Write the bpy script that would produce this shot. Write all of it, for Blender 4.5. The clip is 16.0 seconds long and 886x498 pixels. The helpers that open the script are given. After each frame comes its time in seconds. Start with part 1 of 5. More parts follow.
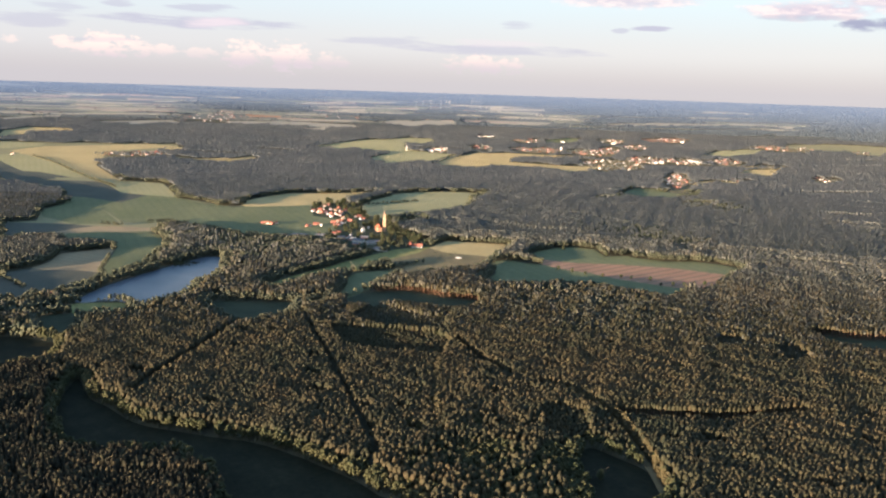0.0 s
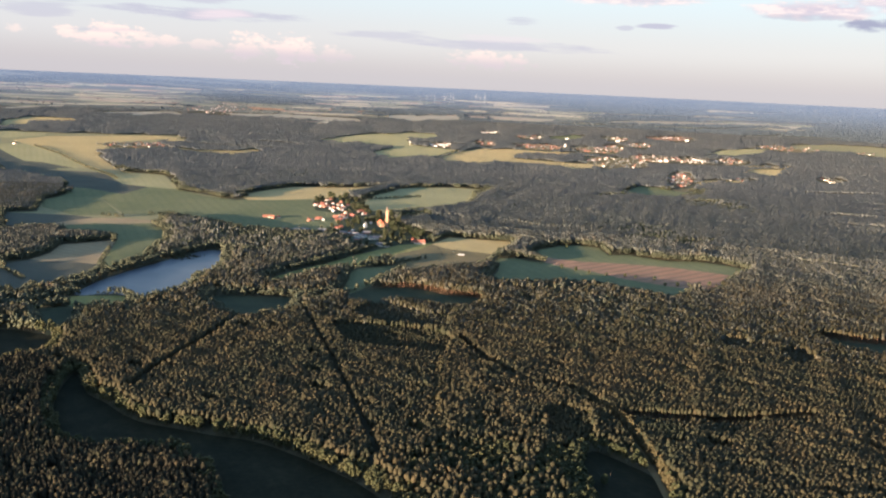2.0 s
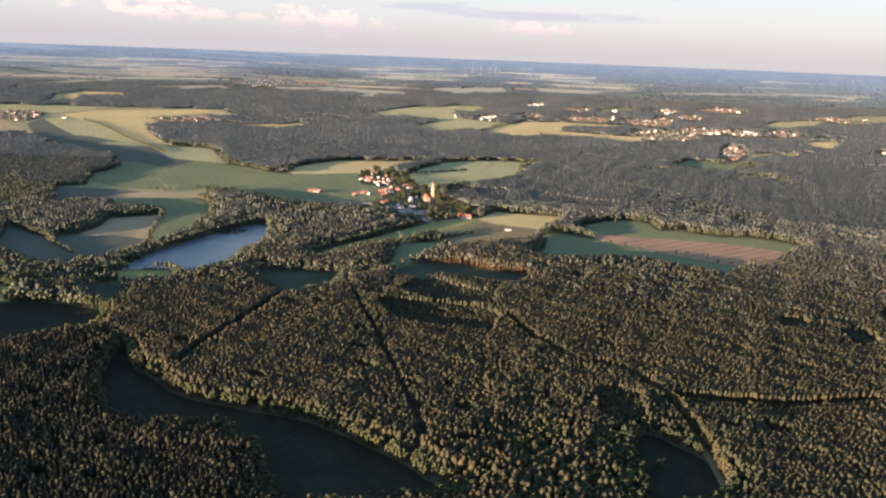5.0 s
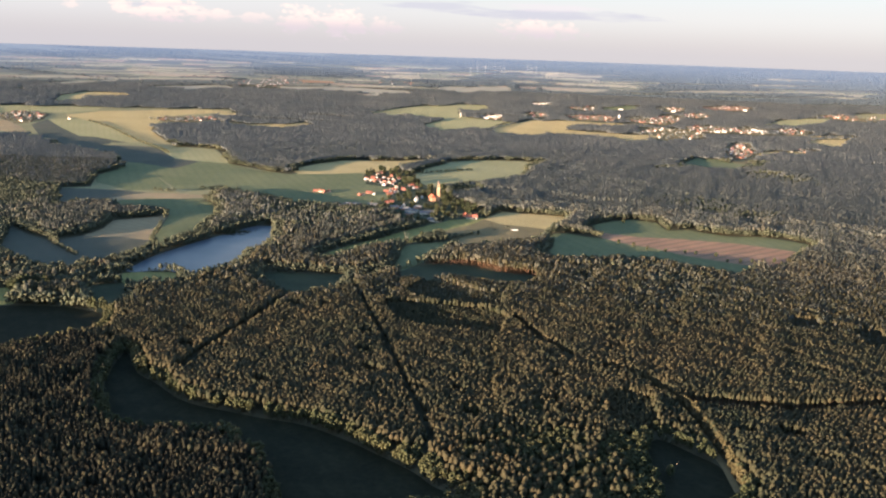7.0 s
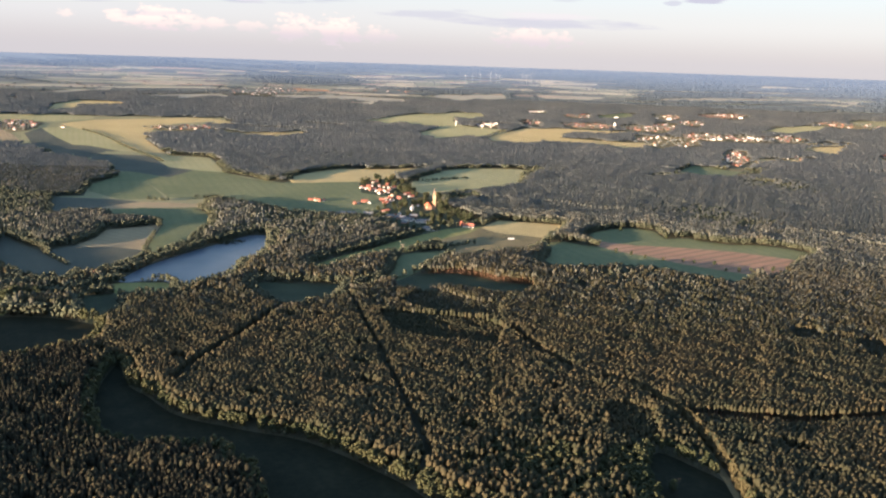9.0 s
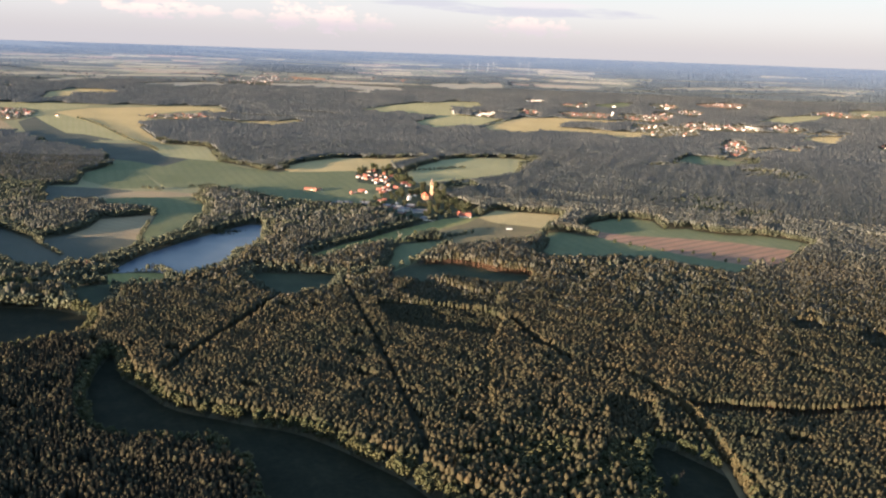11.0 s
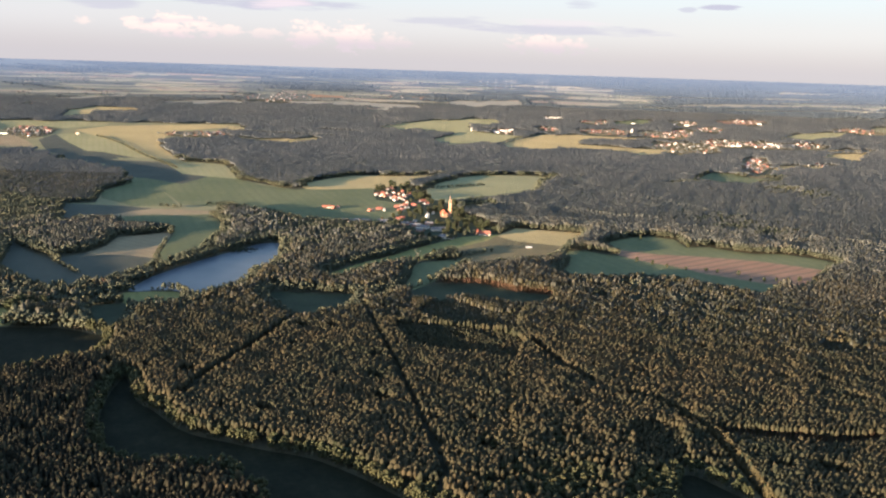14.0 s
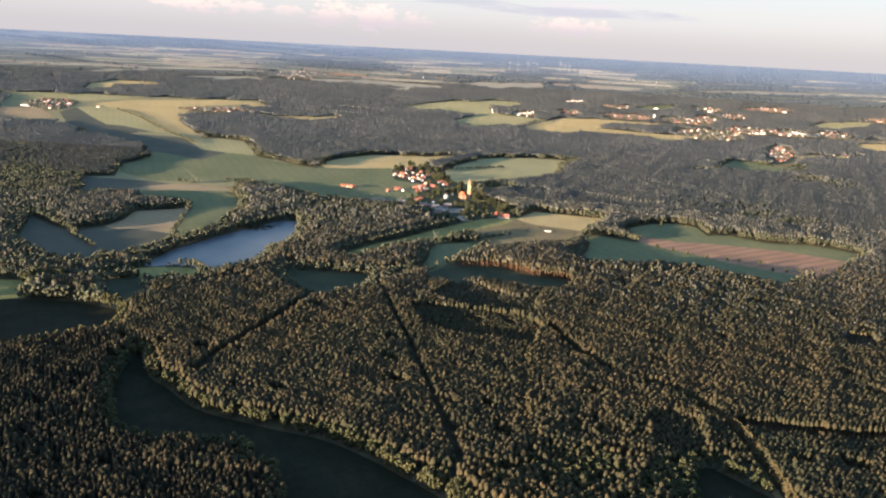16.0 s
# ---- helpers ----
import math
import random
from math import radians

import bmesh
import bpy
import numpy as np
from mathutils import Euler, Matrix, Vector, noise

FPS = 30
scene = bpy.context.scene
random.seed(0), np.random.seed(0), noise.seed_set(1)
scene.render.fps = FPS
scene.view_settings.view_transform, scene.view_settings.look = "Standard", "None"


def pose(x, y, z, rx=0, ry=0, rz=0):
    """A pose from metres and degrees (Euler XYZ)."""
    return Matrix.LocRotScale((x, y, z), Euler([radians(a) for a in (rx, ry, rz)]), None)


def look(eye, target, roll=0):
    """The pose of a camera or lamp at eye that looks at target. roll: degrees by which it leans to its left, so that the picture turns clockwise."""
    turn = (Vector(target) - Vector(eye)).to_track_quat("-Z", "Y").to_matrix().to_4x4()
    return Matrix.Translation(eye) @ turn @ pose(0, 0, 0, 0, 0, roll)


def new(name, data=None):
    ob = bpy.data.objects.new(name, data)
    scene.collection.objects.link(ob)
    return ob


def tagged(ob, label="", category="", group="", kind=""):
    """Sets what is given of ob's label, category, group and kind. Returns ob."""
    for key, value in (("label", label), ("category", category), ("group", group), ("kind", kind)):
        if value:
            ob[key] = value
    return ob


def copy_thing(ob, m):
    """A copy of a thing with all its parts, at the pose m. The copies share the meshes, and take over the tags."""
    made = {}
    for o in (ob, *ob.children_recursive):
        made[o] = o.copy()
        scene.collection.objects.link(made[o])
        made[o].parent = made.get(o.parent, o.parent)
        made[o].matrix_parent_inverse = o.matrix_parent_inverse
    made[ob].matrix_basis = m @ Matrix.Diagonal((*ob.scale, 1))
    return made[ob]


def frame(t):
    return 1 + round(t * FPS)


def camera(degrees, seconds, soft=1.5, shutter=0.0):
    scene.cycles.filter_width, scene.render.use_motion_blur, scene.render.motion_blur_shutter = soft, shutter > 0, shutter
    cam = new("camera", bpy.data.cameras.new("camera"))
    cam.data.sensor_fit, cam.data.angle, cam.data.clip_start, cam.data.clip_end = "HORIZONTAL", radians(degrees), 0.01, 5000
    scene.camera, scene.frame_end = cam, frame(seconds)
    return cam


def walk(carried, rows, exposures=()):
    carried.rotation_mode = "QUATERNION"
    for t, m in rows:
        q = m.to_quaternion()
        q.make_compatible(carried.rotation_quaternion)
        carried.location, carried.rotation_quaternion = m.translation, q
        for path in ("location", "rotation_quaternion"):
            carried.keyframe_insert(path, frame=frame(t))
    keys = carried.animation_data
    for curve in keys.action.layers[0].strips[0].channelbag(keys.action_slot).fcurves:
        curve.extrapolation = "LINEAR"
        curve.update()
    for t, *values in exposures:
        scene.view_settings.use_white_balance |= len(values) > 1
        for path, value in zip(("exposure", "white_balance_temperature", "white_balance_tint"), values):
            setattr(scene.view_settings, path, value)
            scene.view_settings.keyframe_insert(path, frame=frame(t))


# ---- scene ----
cam = camera(52.75, 16.0, soft=2.25)
walk(cam, [
    (0, look((0.00, 0.00, 250.00), (0.01, 983.58, 69.52), 1.797)),
    (0.5, look((-0.50, 2.55, 250.08), (-9.22, 984.04, 58.74), 1.909)),
    (1, look((-0.99, 5.12, 250.14), (-21.62, 986.64, 59.91), 1.703)),
    (1.5, look((-1.49, 7.70, 250.18), (-1.29, 991.68, 71.91), 2.624)),
    (2, look((-2.00, 10.28, 250.20), (-3.39, 992.85, 64.27), 2.568)),
    (2.5, look((-2.50, 12.88, 250.21), (-2.44, 994.19, 57.74), 2.674)),
    (3, look((-3.00, 15.49, 250.20), (-6.77, 996.23, 54.95), 2.482)),
    (3.5, look((-3.51, 18.10, 250.17), (-30.95, 993.84, 32.97), 2.087)),
    (4, look((-4.01, 20.72, 250.13), (-41.24, 997.23, 37.90), 1.776)),
    (4.5, look((-4.51, 23.34, 250.06), (-52.18, 998.50, 33.74), 2.218)),
    (7, look((-7.00, 36.46, 249.51), (-62.36, 1010.69, 30.86), 1.921)),
    (7.5, look((-7.48, 39.08, 249.36), (-62.39, 1014.01, 33.75), 1.919)),
    (8, look((-7.96, 41.69, 249.19), (-58.86, 1018.60, 41.66), 1.853)),
    (10.5, look((-10.29, 54.64, 248.10), (-60.19, 1029.08, 29.08), 1.828)),
    (11, look((-10.73, 57.19, 247.85), (-56.68, 1031.30, 26.45), 1.980)),
    (11.5, look((-11.17, 59.73, 247.57), (-61.07, 1035.28, 33.49), 1.886)),
    (12, look((-11.60, 62.26, 247.29), (-61.63, 1037.10, 30.08), 1.838)),
    (12.5, look((-12.02, 64.77, 246.99), (-64.31, 1040.26, 33.24), 2.018)),
    (13, look((-12.43, 67.26, 246.67), (-74.90, 1041.87, 31.66), 1.975)),
    (13.5, look((-12.83, 69.73, 246.35), (-54.16, 1047.91, 42.71), 2.704)),
    (14, look((-13.21, 72.18, 246.01), (-79.68, 1049.05, 42.75), 1.788)),
    (14.5, look((-13.59, 74.61, 245.66), (-85.98, 1049.28, 34.03), 2.461)),
    (15, look((-13.96, 77.02, 245.30), (-86.34, 1050.16, 26.77), 2.614)),
    (15.5, look((-14.31, 79.40, 244.92), (-96.35, 1052.63, 30.22), 3.023)),
    (16, look((-14.65, 81.75, 244.53), (-99.10, 1052.61, 20.22), 2.936)),
], exposures=((0.0, 2.33, 5960, 13), (1.0, 2.29, 5960, 13), (3.4, 2.29, 5960, 13), (4.0, 2.44, 5960, 13), (4.5, 2.36, 5960, 13), (8.0, 2.39, 5960, 13), (12.4, 2.39, 5960, 13), (13.0, 2.41, 5960, 13), (13.6, 2.36, 5960, 13), (16.0, 2.36, 5960, 13)))

import itertools

# ---------------------------------------------------------------- light
SUN_TURN, SUN_HEIGHT = 228.0, 5.1      # degrees clockwise from +y, and above the horizon
towards = Vector((math.sin(radians(SUN_TURN)) * math.cos(radians(SUN_HEIGHT)),
                  math.cos(radians(SUN_TURN)) * math.cos(radians(SUN_HEIGHT)), math.sin(radians(SUN_HEIGHT))))
sun_data = bpy.data.lights.new("sun", "SUN")
sun_data.energy, sun_data.angle, sun_data.color = 5.0, radians(0.6), (1.0, 0.72, 0.45)
sun = new("sun", sun_data)
sun.matrix_world = look(towards * 300, (0, 0, 0))


class Graph:
    """Short hand for node trees."""

    def __init__(self, tree):
        self.tree = tree
        tree.nodes.clear()

    def node(self, kind, **values):
        n = self.tree.nodes.new(kind)
        for key, value in values.items():
            setattr(n, key, value)
        return n

    def link(self, a, b):
        self.tree.links.new(a, b)

    def put(self, socket, value):
        if isinstance(value, (int, float)):
            socket.default_value = value
        elif isinstance(value, tuple):
            socket.default_value = value if len(value) == len(socket.default_value) else (*value, 1.0)
        else:
            self.link(value, socket)

    def math(self, op, a, b=0.0, c=0.0, clamp=False):
        n = self.node("ShaderNodeMath", operation=op, use_clamp=clamp)
        for socket, value in zip(n.inputs, (a, b, c)):
            self.put(socket, value)
        return n.outputs[0]

    def mix(self, fac, a, b, blend="MIX"):
        n = self.node("ShaderNodeMix", data_type="RGBA", blend_type=blend)
        for socket, value in ((n.inputs[0], fac), (n.inputs[6], a), (n.inputs[7], b)):
            self.put(socket, value)
        return n.outputs[2]

    def ramp(self, fac, low, high, smooth=True):
        n = self.node("ShaderNodeMapRange", interpolation_type="SMOOTHSTEP" if smooth else "LINEAR")
        self.put(n.inputs[0], fac)
        n.inputs[1].default_value, n.inputs[2].default_value = low, high
        return n.outputs[0]

    def noise(self, vector, scale, detail=3.0, rough=0.5):
        n = self.node("ShaderNodeTexNoise")
        self.link(vector, n.inputs["Vector"])
        n.inputs["Scale"].default_value, n.inputs["Detail"].default_value = scale, detail
        n.inputs["Roughness"].default_value = rough
        return n.outputs[0]


world = bpy.data.worlds.new("evening_sky")
world.use_nodes = True
scene.world = world


def build_sky(g):
    sky = g.node("ShaderNodeTexSky", sky_type="NISHITA", sun_disc=False)
    sky.sun_elevation, sky.sun_rotation = radians(SUN_HEIGHT), radians(SUN_TURN)
    sky.altitude, sky.air_density, sky.dust_density, sky.ozone_density = 300, 1.0, 1.0, 1.0
    where = g.node("ShaderNodeTexCoord").outputs["Generated"]
    split = g.node("ShaderNodeSeparateXYZ")
    g.link(where, split.inputs[0])
    x, y, z = split.outputs
    turn = g.math("MULTIPLY", g.math("ARCTAN2", x, y), 57.2958)
    rise = g.math("MULTIPLY", g.math("ARCSINE", z), 57.2958)
    # Thin evening haze: pale, rosy low down.
    low = g.ramp(rise, 22.0, 4.0)
    hazy = g.mix(g.ramp(rise, 0.2, 2.4), (3.04, 2.82, 2.80), (3.55, 3.38, 3.33))
    hazy = g.mix(g.ramp(rise, 2.2, 5.6), hazy, (3.50, 3.76, 3.74))
    clear = g.node("ShaderNodeVectorMath", operation="MULTIPLY")
    g.link(sky.outputs[0], clear.inputs[0])
    clear.inputs[1].default_value = (1.95, 2.15, 2.45)
    base = g.mix(g.math("MULTIPLY", low, 0.9), clear.outputs[0], hazy)
    flat = g.node("ShaderNodeCombineXYZ")
    g.link(turn, flat.inputs[0])
    g.link(g.math("MULTIPLY", rise, 3.0), flat.inputs[1])
    soft = g.noise(flat.outputs[0], 0.5, 6.0, 0.6)
    streak_in = g.node("ShaderNodeCombineXYZ")
    g.link(g.math("MULTIPLY", turn, 0.30), streak_in.inputs[0])
    g.link(g.math("MULTIPLY", g.math("ADD", rise, g.math("MULTIPLY", turn, 0.02)), 3.6), streak_in.inputs[1])
    streak = g.noise(streak_in.outputs[0], 0.9, 6.0, 0.62)
    puff_in = g.node("ShaderNodeCombineXYZ")
    g.link(turn, puff_in.inputs[0])
    g.link(g.math("MULTIPLY", rise, 1.9), puff_in.inputs[1])
    billow = g.math("ADD", g.math("MULTIPLY", g.noise(puff_in.outputs[0], 0.8, 3.0, 0.5), 0.55), g.math("MULTIPLY", g.noise(puff_in.outputs[0], 2.2, 6.0, 0.6), 0.45))

    def bank(turn0, rise0, wide, high, noise_value, amount, rough=3.2, edge_width=0.9):
        """A cloud bank: an uneven ellipse round a direction, in degrees."""
        a = g.math("DIVIDE", g.math("SUBTRACT", turn, turn0), wide)
        b = g.math("DIVIDE", g.math("SUBTRACT", rise, rise0), high)
        far = g.math("ADD", g.math("MULTIPLY", a, a), g.math("MULTIPLY", b, b))
        edge = g.math("ADD", g.math("SUBTRACT", 1.0, far), g.math("MULTIPLY", g.math("SUBTRACT", noise_value, 0.5), rough))
        return g.math("MULTIPLY", g.ramp(edge, 0.0, edge_width), amount)

    def all_of(banks):
        out = banks[0]
        for b in banks[1:]:
            out = g.math("MAXIMUM", out, b)
        return out

    puffs = all_of([bank(-20.6, 1.72, 2.5, 0.80, billow, 0.97, 6.5, 1.0),
                    bank(-9.9, 1.38, 1.7, 1.05, billow, 0.97, 6.5, 1.0),
                    bank(-12.6, 1.42, 1.7, 0.86, billow, 0.87, 6.5, 1.0),
                    bank(-17.4, 1.50, 0.9, 0.46, billow, 0.64, 6.5, 1.0),
                    bank(-6.9, 1.14, 0.8, 0.56, billow, 0.58, 6.5, 1.0),
                    bank(-23.0, 1.84, 0.7, 0.44, billow, 0.78, 6.5, 1.0),
                    bank(-25.6, 1.75, 0.7, 0.32, billow, 0.49, 6.5, 1.0),
                    bank(-15.0, 1.45, 1.3, 0.40, billow, 0.5, 6.5, 1.0),
                    bank(-18.6, 1.70, 1.2, 0.55, billow, 0.75, 6.5, 1.0),
                    bank(-7.6, 1.25, 1.0, 0.6, billow, 0.6, 6.5, 1.0),
                    bank(2.2, 1.3, 3.0, 0.66, billow, 0.83, 6.5, 1.0)])
    greys = all_of([bank(-15.2, 3.28, 6.8, 0.42, streak, 0.8),
                    bank(3.6, 2.21, 6.6, 0.36, streak, 0.6),
                    bank(-24.5, 3.00, 2.4, 0.5, streak, 0.55),
                    bank(-15.3, 4.11, 2.3, 0.32, streak, 0.6),
                    bank(-22.9, 3.80, 1.7, 0.36, streak, 0.45),
                    bank(4.2, 3.79, 1.3, 0.27, streak, 0.5),
                    bank(12.3, 3.77, 1.3, 0.21, streak, 0.9),
                    bank(10.5, 3.59, 0.6, 0.19, streak, 0.6),
                    bank(-3.7, 2.52, 4.4, 0.39, streak, 0.5),
                    bank(-19.8, 4.11, 1.1, 0.22, streak, 0.6),
                    bank(-20.8, 2.01, 2.8, 0.19, streak, 0.35)])
    blush = all_of([bank(-14.2, 3.30, 2.5, 0.38, streak, 0.9),
                    bank(3.0, 2.66, 3.2, 0.28, streak, 0.4)])
    lit = all_of([bank(21.4, 4.87, 4.5, 0.61, soft, 1.0),
                    bank(11.0, 5.36, 4.8, 0.53, soft, 0.85),
                    bank(25.4, 5.36, 4.1, 0.61, soft, 0.9)])
    dark = all_of([bank(24.9, 4.00, 2.2, 0.46, soft, 0.95),
                    bank(20.9, 4.46, 3.2, 0.22, soft, 0.4),
                    bank(16.2, 6.24, 4.6, 0.59, streak, 0.5)])
    shade_of = g.mix(g.ramp(rise, 0.9, 1.9), (3.6, 3.05, 2.95), (5.5, 4.25, 3.5))
    out = g.mix(puffs, base, shade_of)
    out = g.mix(greys, out, (2.78, 2.64, 2.92))
    out = g.mix(blush, out, (4.33, 3.67, 3.53))
    out = g.mix(lit, out, g.mix(g.ramp(soft, 0.4, 0.62), (3.4, 2.95, 3.1), (5.1, 4.25, 3.75)))
    out = g.mix(dark, out, (1.95, 1.95, 2.4))
    dim = g.node("ShaderNodeVectorMath", operation="SCALE")
    g.link(out, dim.inputs[0])
    dim.inputs["Scale"].default_value = 0.91
    back = g.node("ShaderNodeBackground")
    g.link(dim.outputs[0], back.inputs[0])
    back.inputs[1].default_value = 0.05
    g.link(back.outputs[0], g.node("ShaderNodeOutputWorld").inputs[0])


build_sky(Graph(world.node_tree))

# ---------------------------------------------------------------- materials


def surface(name, low, high, scale, rough=0.9, grain=0.0, bump=0.0, stretch=(1, 1, 1), stripes=None, island=0.0, haze_glow=0.0, spread=0.0, tufts=0.0):
    """A matt outdoor surface: two colours mixed by broad and fine noise, in world metres."""
    m = bpy.data.materials.new(name)
    m.use_nodes = True
    g = Graph(m.node_tree)
    place = g.node("ShaderNodeNewGeometry")
    shift = g.node("ShaderNodeMapping")
    g.link(place.outputs["Position"], shift.inputs[0])
    shift.inputs["Scale"].default_value = stretch
    broad = g.noise(shift.outputs[0], scale, 4.0, 0.55)
    fac = g.ramp(broad, 0.3, 0.7)
    if grain:
        fine = g.noise(shift.outputs[0], grain, 3.0, 0.6)
        fac = g.math("ADD", g.math("MULTIPLY", fac, 0.55), g.math("MULTIPLY", g.ramp(fine, 0.3, 0.7), 0.45))
    if island:
        fac = g.math("ADD", g.math("MULTIPLY", fac, 1 - island), g.math("MULTIPLY", place.outputs["Random Per Island"], island))
    if spread:
        own = g.node("ShaderNodeAttribute", attribute_name="tone")
        fac = g.math("ADD", g.math("MULTIPLY", fac, 1 - spread), g.math("MULTIPLY", own.outputs["Fac"], spread))
    colour = g.mix(fac, low, high)
    if stripes:
        angle, width, third, amount = stripes
        split = g.node("ShaderNodeSeparateXYZ")
        g.link(place.outputs["Position"], split.inputs[0])
        across = g.math("ADD", g.math("MULTIPLY", split.outputs[0], math.cos(radians(angle))),
                        g.math("MULTIPLY", split.outputs[1], math.sin(radians(angle))))
        across = g.math("ADD", across, g.math("MULTIPLY", broad, width * 0.6))
        wave = g.math("SINE", g.math("MULTIPLY", across, 2 * math.pi / width))
        colour = g.mix(g.math("MULTIPLY", g.ramp(wave, 0.1, 0.9), amount), colour, third)
    shade = g.node("ShaderNodeBsdfPrincipled")
    g.put(shade.inputs["Base Color"], colour)
    shade.inputs["Roughness"].default_value = rough
    shade.inputs["Specular IOR Level"].default_value = 0.08
    # Bluish emission that grows with distance, standing in for haze.
    if haze_glow:
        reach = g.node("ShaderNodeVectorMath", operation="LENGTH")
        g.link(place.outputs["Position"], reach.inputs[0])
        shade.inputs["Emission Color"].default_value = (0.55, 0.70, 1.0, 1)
        g.put(shade.inputs["Emission Strength"], g.math("MULTIPLY", g.ramp(reach.outputs["Value"], 3640.0, 4900.0), haze_glow))
    if bump:
        b = g.node("ShaderNodeBump")
        b.inputs["Strength"].default_value, b.inputs["Distance"].default_value = 0.9 if tufts else 0.6, bump
        g.link(g.noise(shift.outputs[0], tufts or grain or scale * 8, 3.0, 0.6), b.inputs["Height"])
        g.link(b.outputs[0], shade.inputs["Normal"])
    g.link(shade.outputs[0], g.node("ShaderNodeOutputMaterial").inputs[0])
    return m


